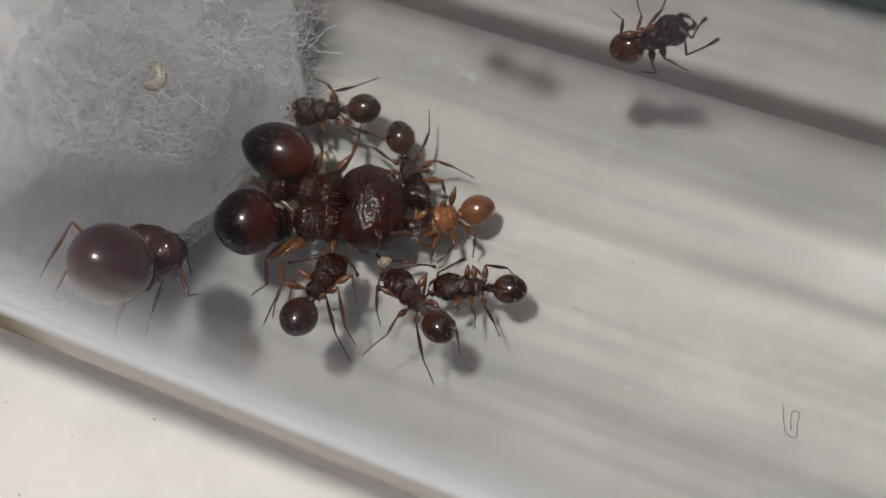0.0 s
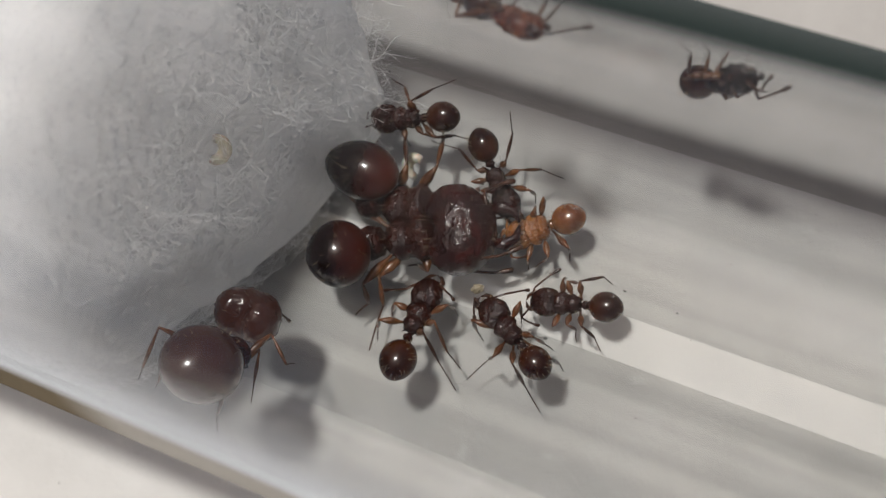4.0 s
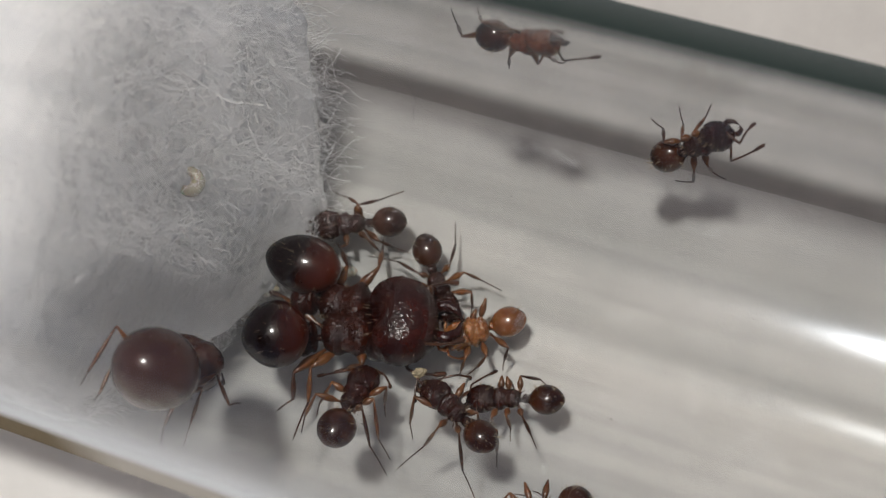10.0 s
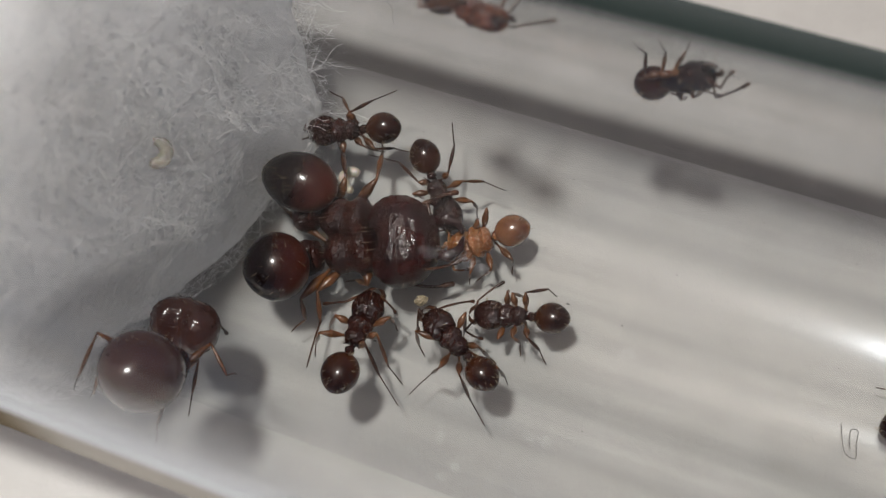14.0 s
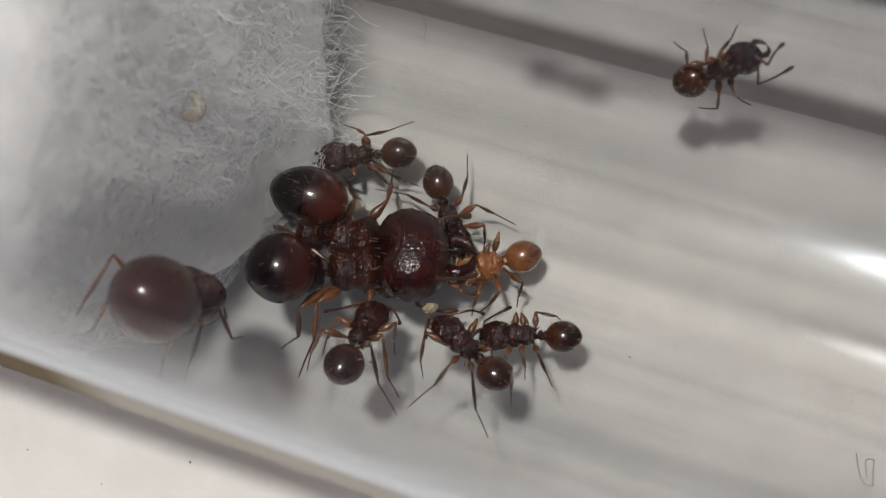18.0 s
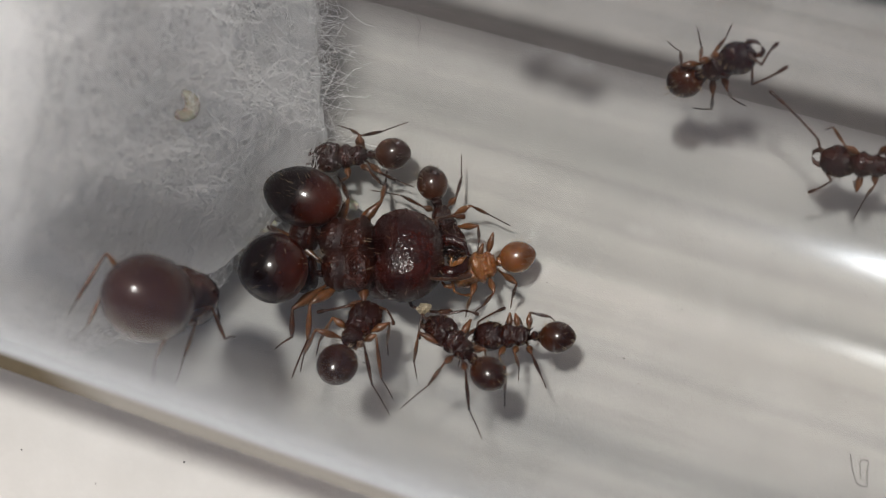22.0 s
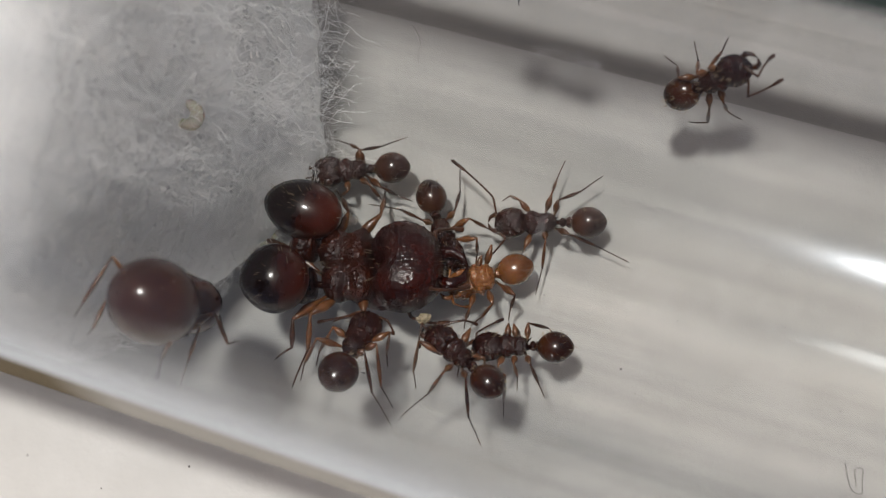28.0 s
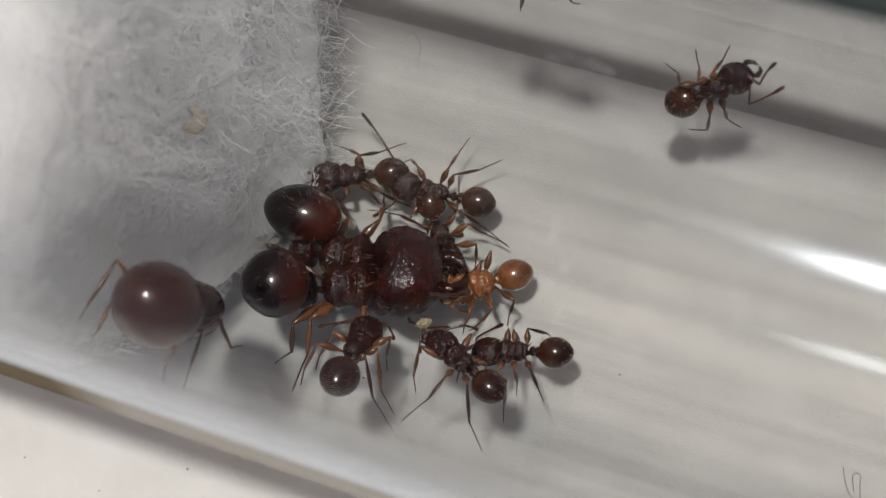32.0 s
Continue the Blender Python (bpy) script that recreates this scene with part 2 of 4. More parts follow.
M_PAPER = paper_material()
M_COTTON, M_FIBRE = cotton_material("cotton wool", False), cotton_material("cotton fibre", True)
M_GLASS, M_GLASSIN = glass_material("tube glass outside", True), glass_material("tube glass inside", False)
M_GLASSLOW = glass_material("tube glass underside with shade streaks", True, 0.0004)
M_TABLE = plain("table top", (0.010, 0.018, 0.017), (0.022, 0.034, 0.031), 0.6, 0.05)
M_GREYSHEET = plain("grey card", (0.33, 0.317, 0.295), (0.39, 0.375, 0.352), 0.75, 0.4)
M_DUST = plain("dark speck", (0.05, 0.045, 0.04), (0.12, 0.11, 0.1), 0.8, 20.0)
M_CRUMB = plain("pale crumb", (0.16, 0.125, 0.07), (0.3, 0.25, 0.16), 0.5, 6.0)
M_LINT = plain("pale lint", (0.7, 0.7, 0.7), (0.85, 0.85, 0.85), 0.5, 5.0)


# ---------------------------------------------------------------- mesh helpers
def mesh(name, verts, faces, mats, smooth=True, slots=None):
    me = bpy.data.meshes.new(name)
    me.from_pydata([tuple(MM * float(c) for c in v) for v in verts], [], faces)
    for m in mats if isinstance(mats, (list, tuple)) else [mats]:
        me.materials.append(m)
    if slots is not None:
        me.polygons.foreach_set("material_index", slots)
    if smooth:
        me.polygons.foreach_set("use_smooth", [True] * len(faces))
    me.update()
    return me


def part(name, geo, mats, parent=None, label="", at=(0, 0, 0), slots=None):
    """One mesh object under a thing or a part; at: its origin in the parent's millimetres."""
    ob = new(name, mesh(name, geo[0], geo[1], mats, True, slots))
    ob.location = Vector(at) * MM
    ob.parent = parent
    return tagged(ob, label)


def joined(*geos):
    vs, fs = [], []
    for v, f in geos:
        n = len(vs)
        vs += list(v)
        fs += [tuple(i + n for i in q) for q in f]
    return vs, fs


def blob(fn, nu=20, nv=12):
    """A closed surface: fn(direction) gives the point for a unit direction, poles on the x axis."""
    vs = [fn(Vector((1, 0, 0)))]
    for j in range(1, nv):
        th = math.pi * j / nv
        for i in range(nu):
            a = 2 * math.pi * i / nu
            vs.append(fn(Vector((math.cos(th), math.sin(th) * math.cos(a), math.sin(th) * math.sin(a)))))
    vs.append(fn(Vector((-1, 0, 0))))
    fs = []
    for i in range(nu):
        fs.append((0, 1 + i, 1 + (i + 1) % nu))
    for j in range(nv - 2):
        for i in range(nu):
            a, b = 1 + j * nu + i, 1 + j * nu + (i + 1) % nu
            fs.append((a, a + nu, b + nu, b))
    last, top = len(vs) - 1, 1 + (nv - 2) * nu
    for i in range(nu):
        fs.append((top + i, last, top + (i + 1) % nu))
    return vs, fs


def ellipsoid(c, r, nu=16, nv=10, power=1.0):
    def fn(d):
        q = [math.copysign(abs(x) ** power, x) for x in d]
        return Vector((c[0] + r[0] * q[0], c[1] + r[1] * q[1], c[2] + r[2] * q[2]))
    return blob(fn, nu, nv)


def tube(points, radii, sides=7):
    """A round rod along points, with a radius at each and closed ends."""
    pts = [Vector(p) for p in points]
    vs, fs = [], []
    up = Vector((0.13, 0.21, 0.97)).normalized()
    for k, p in enumerate(pts):
        d = (pts[min(k + 1, len(pts) - 1)] - pts[max(k - 1, 0)]).normalized()
        a = d.cross(up if abs(d.dot(up)) < 0.95 else Vector((1, 0, 0))).normalized()
        b = d.cross(a)
        for i in range(sides):
            w = 2 * math.pi * i / sides
            vs.append(p + radii[k] * (math.cos(w) * a + math.sin(w) * b))
    for k in range(len(pts) - 1):
        for i in range(sides):
            j = (i + 1) % sides
            fs.append((k * sides + i, k * sides + j, (k + 1) * sides + j, (k + 1) * sides + i))
    fs.append(tuple(range(sides - 1, -1, -1)))
    fs.append(tuple(range((len(pts) - 1) * sides, len(pts) * sides)))
    return vs, fs


def rod(a, b, profile, sides=7, bow=(0, 0, 0)):
    """A straight or bowed rod from a to b with radii given along it."""
    a, b, w = Vector(a), Vector(b), Vector(bow)
    n = len(profile) - 1
    return tube([a.lerp(b, k / n) + w * math.sin(math.pi * k / n) for k in range(n + 1)], profile, sides)


def on_wall(x, deg, r=TUBE_IN):
    """A point in the tube: along it, degrees round from the floor towards +y, distance from the axis."""
    a = radians(deg)
    return Vector((x, r * math.sin(a), AXIS_Z - r * math.cos(a)))


def stance(xh, ah, xg, ag, lift=0.0, share=0.53, rise=0.0):
    """The pose of an ant from the places of its head and gaster, as metres along the tube and degrees round it."""
    x, a = xg + share * (xh - xg), ag + share * (ah - ag)
    p = on_wall(x, a, TUBE_IN - lift)
    n = Vector((0, -math.sin(radians(a)), math.cos(radians(a))))
    e = Vector((0, math.cos(radians(a)), math.sin(radians(a))))
    fwd = (Vector((1, 0, 0)) * (xh - xg) + e * radians(ah - ag) * 6.2).normalized()
    if rise:
        p += n * rise * (1 - share)
        fwd = (fwd * 2.4 - n * rise).normalized()
    left = n.cross(fwd).normalized()
    m = Matrix((fwd, left, fwd.cross(left))).transposed().to_4x4()
    return Matrix.Translation(p * MM) @ m


# ---------------------------------------------------------------- setting
def make_table():
    s, h = 600.0, 8.0
    v = [(x, y, z) for z in (-0.35 - h, -0.35) for x, y in ((-s, -s), (s, -s), (s, s), (-s, s))]
    f = [(3, 2, 1, 0), (4, 5, 6, 7)] + [(i, (i + 1) % 4, 4 + (i + 1) % 4, 4 + i) for i in range(4)]
    ob = new("ground", mesh("ground", v, f, M_TABLE, False))
    tagged(ob, "dark green table top under the white paper", "table", kind="structure")


def make_paper():
    n, v, f = 60, [], []
    for j in range(n + 1):
        for i in range(n + 1):
            x, y = -150 + 300 * i / n, -204.1 + 210 * j / n
            v.append((x, y, 0.2))
    for j in range(n):
        for i in range(n):
            a = j * (n + 1) + i
            f.append((a, a + 1, a + n + 2, a + n + 1))
    base = len(v)
    rim = [(-150, -204.1), (150, -204.1), (150, 5.9), (-150, 5.9)]
    v += [(x, y, 0.11) for x, y in rim]
    f.append((base + 3, base + 2, base + 1, base))
    ob = new("paper_sheet", mesh("paper_sheet", v, f, M_PAPER, False))
    tagged(ob, "matt white paper sheet lying under the glass tube", "paper")


def make_grey_sheet():
    # Added sheet: its grey darkens the ground beyond the tube's far side.
    v = [(x, y, z) for z in (-0.34, 0.1) for x, y in ((-140, -25.0), (140, -25.0), (140, 38.0), (-140, 38.0))]
    f = [(3, 2, 1, 0), (4, 5, 6, 7)] + [(i, (i + 1) % 4, 4 + (i + 1) % 4, 4 + i) for i in range(4)]
    tagged(new("card", mesh("card", v, f, M_GREYSHEET, False)), "added pale grey sheet lying partly under the white paper", "card")


def make_tube():
    n, xs = 128, [-60, -40, -25, -15, -5, 5, 15, 25, 40, 60]
    v, f, slots = [], [], []
    for r in (TUBE_R, TUBE_IN):
        for x in xs:
            for i in range(n):
                a = 2 * math.pi * i / n
                v.append((x, r * math.sin(a), AXIS_Z - r * math.cos(a)))
    m = len(xs)
    for k in range(m - 1):
        for i in range(n):
            j = (i + 1) % n
            a, b = k * n, (k + 1) * n
            f.append((a + i, a + j, b + j, b + i))
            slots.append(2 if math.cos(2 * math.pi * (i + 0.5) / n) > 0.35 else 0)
            f.append((m * n + a + j, m * n + a + i, m * n + b + i, m * n + b + j))
            slots.append(1)
    root = new("glass_tube")
    tagged(root, "clear glass test tube lying on white paper", "test tube")
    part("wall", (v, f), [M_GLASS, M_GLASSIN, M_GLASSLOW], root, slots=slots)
    ring = [(60 + 0.55 * math.sin(b), (7.6 + 0.55 * math.cos(b))) for b in np.linspace(0, 2 * math.pi, 12, endpoint=False)]
    v = [(x, r * math.sin(a), AXIS_Z - r * math.cos(a)) for a in np.linspace(0, 2 * math.pi, 64, endpoint=False) for x, r in ring]
    f = [(i * 12 + k, i * 12 + (k + 1) % 12, (i + 1) % 64 * 12 + (k + 1) % 12, (i + 1) % 64 * 12 + k) for i in range(64) for k in range(12)]
    part("mouth_rim", (v, f), M_GLASSIN, root)
    v, f = [], []
    for r in (TUBE_R, TUBE_IN):
        for j in range(17):
            for i in range(64):
                a, b = 2 * math.pi * i / 64, math.pi / 2 * min(j / 16, 0.995)
                v.append((-60 - r * math.sin(b), r * math.cos(b) * math.sin(a), AXIS_Z - r * math.cos(b) * math.cos(a)))
    for h in range(2):
        for j in range(16):
            for i in range(64):
                a, b, k = h * 17 * 64 + j * 64, h * 17 * 64 + (j + 1) * 64, (i + 1) % 64
                f.append((a + i, b + i, b + k, a + k) if h == 0 else (a + k, b + k, b + i, a + i))
    part("rounded_end", (v, f), M_GLASSIN, root)


# ---------------------------------------------------------------- cotton
def cotton_face(y, z):
    """Where the cotton's front surface lies along the tube."""
    q = Vector((y * 0.35, z * 0.35, 3.1))
    back = max(0.0, -2.0 - y) * (0.22 + 0.02 * max(0.0, z - 5.0))
    foot = 1.0 * max(0.0, (5.5 - z) / 4.5) ** 1.5 * min(1.0, max(0.0, (4.0 - y) / 3))
    dent = 0.75 * math.exp(-((y - 0.3) ** 2 + (z - 7.7) ** 2) / 0.9)
    return -4.45 + foot - dent - back - 0.08 * (z - 8) - 0.03 * y * (z - 8) + 0.45 * noise.noise(q) + 0.3 * noise.noise(q * 2.7) + 0.18 * noise.noise(q * 6.5) + 0.09 * noise.noise(q * 14.0)


def make_cotton():
    v, f, n, m = [], [], 150, 60
    for j in range(m + 1):
        for i in range(n):
            a = 2 * math.pi * i / n
            r = 7.0 * (j / m) ** 0.85
            y, z = r * math.sin(a), 8 - r * math.cos(a)
            edge = max(0.0, (j / m - 0.8) / 0.2)
            v.append((cotton_face(y, z) - 0.6 * edge ** 2 * min(1.0, max(0.0, z / 8)), y * (1 - 0.03 * edge), 8 + (z - 8) * (1 - 0.03 * edge)))
    rings = [0.3 + 0.45 * k for k in range(44)] + [26]
    for back in rings:
        for i in range(n):
            a = 2 * math.pi * i / n
            x = v[m * n + i][0] - back
            q = Vector((x * 0.5, 3.4 * math.sin(a), 3.4 * math.cos(a)))
            r = 6.82 + 0.24 * noise.noise(q) + 0.1 * noise.noise(q * 3.0) + 0.03 * noise.noise(q * 7.0)
            v.append((x, r * math.sin(a), 8 - r * math.cos(a)))
    for j in range(m + len(rings)):
        for i in range(n):
            k = (i + 1) % n
            a, b = j * n, (j + 1) * n
            f.append((b + i, b + k, a + k, a + i))
    f.append(tuple((m + len(rings)) * n + i for i in reversed(range(n))))
    root = new("cotton_plug")
    tagged(root, "fluffy white cotton wool plug inside the tube", "cotton")
    part("wad", (v, f), M_COTTON, root)
    rng = random.Random(4)
    vs, fs = [], []

    def fibre(p, d, length, curl, rad):
        pts = [p.copy()]
        d = d.normalized()
        k = 9
        w = Vector((rng.gauss(0, 1), rng.gauss(0, 1), rng.gauss(0, 1))) * curl
        for _ in range(k):
            d = (d + w * length / k + Vector((rng.gauss(0, 1), rng.gauss(0, 1), rng.gauss(0, 1))) * 0.36).normalized()
            q = pts[-1] + d * length / k
            if q.y < -2.2:
                q.x = min(q.x, cotton_face(q.y, q.z) + 0.3)
            elif q.y < 1.0 and q.z < 6.0:
                q.x = min(q.x, cotton_face(q.y, q.z) + 0.55)
            rr = math.hypot(q.y, q.z - 8)
            if rr > 7.05:
                q.y, q.z = q.y * 7.05 / rr, 8 + (q.z - 8) * 7.05 / rr
            pts.append(q)
        g = tube(pts, [rad] * (k + 1), 3)
        n0 = len(vs)
        vs.extend(g[0])
        fs.extend(tuple(i + n0 for i in q) for q in g[1])

    for _ in range(15000):
        a, r = rng.uniform(0, 2 * math.pi), 7.0 * math.sqrt(rng.random())
        y, z = r * math.sin(a), 8 - r * math.cos(a)
        if math.hypot(y - 0.3, z - 7.7) < 0.55:
            continue
        p = Vector((cotton_face(y, z) - 0.2 - 0.6 * (max(0, r / 7 - 0.8) * 5) ** 2, y, z))
        flat = rng.random() < 0.9
        d = Vector((rng.uniform(-0.15, 0.22) if flat else rng.uniform(0.3, 0.9), rng.gauss(0, 1), rng.gauss(0, 1)))
        fibre(p, d, rng.uniform(0.6, 2.4) if rng.random() < 0.93 else rng.uniform(2.2, 3.2), rng.uniform(0.3, 1.6), rng.uniform(0.0026, 0.0056))
    for _ in range(900):
        y = rng.uniform(-1.5, 5.8)
        z = 8 - math.sqrt(max(0.1, 6.7 ** 2 - y * y)) * rng.uniform(0.1, 1.0)
        fibre(Vector((cotton_face(y, z) - 0.1, y, z)), Vector((1.0, rng.gauss(0, 0.9), rng.gauss(0, 0.8))), rng.uniform(0.5, 2.2), rng.uniform(0.4, 1.6), rng.uniform(0.0018, 0.0036))
    for _ in range(900):
        a, r = rng.uniform(0, 2 * math.pi), 6.8 * math.sqrt(rng.random())
        y, z = r * math.sin(a), 8 - r * math.cos(a)
        if math.hypot(y - 0.3, z - 7.7) < 0.7:
            continue
        p = Vector((cotton_face(y, z), y, z))
        fibre(p, Vector((rng.uniform(0.05, 0.7), rng.gauss(0, 1), rng.gauss(0, 1))), rng.uniform(0.7, 2.6), rng.uniform(0.6, 2.4), rng.uniform(0.0055, 0.0095))
    for _ in range(5000):
        a, x = rng.uniform(0, 2 * math.pi), rng.uniform(-13, -4.5)
        p = on_wall(x, math.degrees(a), 6.85)
        t = Vector((rng.gauss(0, 1), math.cos(a) * rng.gauss(0, 1), math.sin(a) * rng.gauss(0, 1)))
        fibre(p, t, rng.uniform(0.8, 2.5), rng.uniform(0.1, 0.5), rng.uniform(0.004, 0.008))
    tagged(part("fibres", (vs, fs), M_FIBRE, root, "loose thin white cotton fibres"), kind="stuff")


# ---------------------------------------------------------------- ants
def head_geo(s, big=0.0):
    def fn(d):
        x, y, z = (math.copysign(abs(c) ** 0.82, c) for c in d)
        w = 1.0 - 0.16 * max(0.0, x) - 0.10 * max(0.0, -x) * (1 - big)
        notch = (0.13 + 0.12 * big) * max(0.0, -x) * math.exp(-(y * 3.2) ** 2)
        return Vector(((0.50 - 0.04 * big) * (x + notch * 1.6), (0.46 + 0.13 * big) * w * y, (0.33 + 0.10 * big) * z)) * s
    return rough_skin(blob(fn, 64, 48), 0.032 * s ** 0.5, 9.5)


def rough_skin(geo, amp, freq):
    """Ridged, pitted relief on a mesh of cuticle, its ridges along the body."""
    vs = []
    for p in geo[0]:
        q = Vector((p.x * 0.45, p.y, p.z)) * freq
        h = abs(noise.noise(q)) * 1.6 - 0.4 + 0.7 * noise.noise(p * freq * 2.3)
        vs.append(p + p.normalized() * amp * h if p.length > 1e-6 else p)
    return vs, geo[1]


def trunk_geo(s, pack=1.0, fat=1.0):
    pts, rad = [], []
    for k in range(43):
        u = k / 42
        pts.append(Vector(((0.60 - 1.02 * u) * pack, 0, 0.02 + 0.05 * math.sin(math.pi * u))) * s)
        r = fat * (0.15 + 0.17 * math.exp(-((u - 0.27) / 0.22) ** 2) + 0.11 * math.exp(-((u - 0.72) / 0.2) ** 2))
        rad.append(s * r * min(1.0, 0.4 + 0.3 * k, 0.4 + 0.3 * (42 - k)))
    g = tube(pts, rad, 40)
    vs = []
    for p in g[0]:
        q = Vector((p.x * 0.4, p.y, p.z)) * 12.0
        h = 1 + 0.085 * (abs(noise.noise(q)) * 1.6 - 0.4 + 0.7 * noise.noise(p * 17.0))
        vs.append(Vector((p.x, p.y * 0.98 * h, p.z * 0.92 * h)))
    return vs, g[1]


def gaster_geo(s, long=1.0, fat=1.0):
    """Four overlapping plates that taper to the tip."""
    def fn(d):
        x, y, z = d
        rear = max(0.0, -x)
        ring = 0.012 * sum(math.exp(-((x - c) / 0.03) ** 2) for c in (-0.55, -0.78, -0.92))
        w = 1 - 0.16 * rear ** 2 - ring
        return Vector((0.54 * long * (x + (0.06 * x if x < 0 else 0)), 0.48 * fat * y * w, 0.45 * fat * z * w)) * s
    return blob(fn, 32, 24)


LEGS = (  # coxa, knee, heel, tip for a left leg
    ((0.42, 0.16, -0.14), (0.72, 0.72, 0.34), (1.12, 1.02, -0.36), (1.42, 1.18, -0.52)),
    ((0.10, 0.17, -0.16), (0.02, 0.86, 0.40), (-0.06, 1.36, -0.36), (-0.02, 1.72, -0.52)),
    ((-0.20, 0.15, -0.14), (-0.66, 0.74, 0.42), (-1.12, 1.10, -0.36), (-1.40, 1.42, -0.52)),
)


def make_ant(label, m, s=1.0, kind="worker", seed=0, heading=0.0, jitter=0.12, gaster=None, legs=None, antennae=None, hide_legs=(), spread=1.0, stand=None, head=None, pack=1.0, brown=False, red=False):
    """One ant, facing +x with its feet at z = 0, built at size s (1 is 3.8 mm long)."""
    rng = random.Random(seed)
    root = new("ant")
    root.matrix_basis = m
    tagged(root, label, "ant", "ants in the tube")
    callow, big = kind == "callow", kind == "major"
    hm = M_CALLOW if callow else M_BROWNGASTER if brown else M_RED if red else M_BIGHEAD if big else M_HEAD
    tm = M_CALLOW if callow else M_RED if red else M_TRUNK
    gm = M_CALLOWGASTER if callow else M_BROWNGASTER if brown else M_BIGGASTER if big else M_GASTER
    lm = M_LEG
    z0 = stand or (0.82 * s if not big else 0.80 * s)
    hx, hy, hz, grow = head or (1.10 if not big else 1.26, 0, 0.02, 1.36 if big else 1.0)
    hs = s * grow
    bulk = 2.1 if big else 1.0
    # head
    head = part("head", head_geo(hs, 1.0 if big else 0.0), hm, root, at=(hx * pack * s, hy * s, z0 + hz * s))
    for q in (1, -1):
        jaw = tube([Vector((0.40, 0.20 * q, -0.10)) * hs, Vector((0.55, 0.25 * q, -0.12)) * hs, Vector((0.70, 0.17 * q, -0.13)) * hs, Vector((0.76, 0.02 * q, -0.13)) * hs],
                   [0.075 * hs, 0.085 * hs, 0.06 * hs, 0.018 * hs], 8)
        part("mandible", jaw, hm if big or callow else M_LEGDARK, head)
        part("eye", ellipsoid(Vector((0.10, 0.425 * q, 0.06)) * hs, (0.055 * hs, 0.03 * hs, 0.05 * hs), 8, 6), M_EYE, head, "small black eye")
        a = Vector((0.42, 0.13 * q, 0.08)) * hs
        if antennae:
            el, tip = (Vector(c) * s for c in antennae[0 if q > 0 else 1])
        else:
            el = Vector((0.62 + rng.uniform(-0.2, 0.2), q * (0.66 + rng.uniform(-0.12, 0.12)), 0.18)) * s
            tip = el + Vector((0.72 + rng.uniform(-0.2, 0.1), q * rng.uniform(-0.25, 0.3), -0.35)) * s
        ant = part("antenna", rod(a, el, [0.028 * s, 0.030 * s, 0.034 * s, 0.040 * s, 0.034 * s], 7, (0, 0.03 * q * s, 0.03 * s)), M_LEGDARK if not callow else M_CALLOW, head)
        prof = [(0.026 + (0.010 if k % 2 else 0.0) + (0.024 if k > 12 else 0.0)) * s for k in range(19)]
        prof[-1] = 0.015 * s
        part("antenna_whip", rod(el, tip, prof, 7, (0, 0.05 * q * s, -0.02 * s)), M_LEGDARK if not callow else M_LEG, ant)
    # trunk and waist
    trunk = part("trunk", trunk_geo(s, pack, 1.7 if big else 1.55 if callow else 1.2), tm, root, at=(0.10 * s * pack, 0, z0))
    for q in (1, -1):
        part("spine", rod(Vector((-0.36, 0.10 * q, 0.14)) * s, Vector((-0.56, 0.15 * q, 0.34)) * s, [0.035 * s, 0.02 * s, 0.004 * s], 6), tm, trunk)
    part("petiole", joined(rod((-0.28 * s * pack, 0, z0 - 0.06 * s), (-0.52 * s * pack, 0, z0 + 0.02 * s), [0.085 * s, 0.07 * s, 0.09 * s], 9),
                           ellipsoid((-0.52 * s * pack, 0, z0 + 0.05 * s), (0.11 * s, 0.15 * s * bulk, 0.18 * s * bulk), 12, 8)), tm, root)
    part("postpetiole", ellipsoid((-0.73 * s * pack, 0, z0 + 0.02 * s), (0.13 * s * bulk, 0.18 * s * bulk, 0.17 * s * bulk), 12, 8), tm, root)
    # gaster
    gl, gf, gp, gturn = gaster or (1.0, 1.0, (-1.30 * pack, 0, 0.0), (0, 0, 0))
    body = part("gaster", gaster_geo(s, gl, gf), gm, root, at=(gp[0] * s, gp[1] * s, z0 + gp[2] * s))
    body.rotation_euler = [radians(c) for c in gturn]
    # bristles over the head, the trunk and the gaster
    tufts = []
    for n in range(130):
        a, w = rng.uniform(0.15, math.pi - 0.15), rng.uniform(-1.0, 1.0)
        out = Vector((0.0, math.cos(a), math.sin(a)))
        if n % 3 == 0:
            q = math.sqrt(max(0.0, 1 - w * w))
            base = Vector((hx * pack, hy, hz)) * s + Vector((0.46 * w, 0, 0)) * hs + Vector((0, out.y * (0.56 if big else 0.43), out.z * (0.40 if big else 0.31))) * q * hs
            out = (out * q + Vector((w, 0, 0))).normalized()
        elif n % 3 == 1:
            base = Vector((0.1 * pack + 0.42 * w * pack, 0, 0)) * s + out * 0.2 * s * (1.7 if big else 1.15)
        else:
            q = math.sqrt(max(0.0, 1 - w * w))
            base = Vector((gp[0] + 0.54 * gl * w, gp[1], gp[2])) * s + out * 0.45 * gf * q * s
            out = (out * q + Vector((w, 0, 0))).normalized()
        tip = base + (out + Vector((-0.5, rng.gauss(0, 0.25), 0))).normalized() * rng.uniform(0.1, 0.2) * s ** 0.5
        tufts.append(rod(base + Vector((0, 0, z0)), tip + Vector((0, 0, z0)), [0.0075, 0.006, 0.002], 3))
    tagged(part("bristles", joined(*tufts), M_BRISTLE, root, "short pale bristles"), kind="stuff")
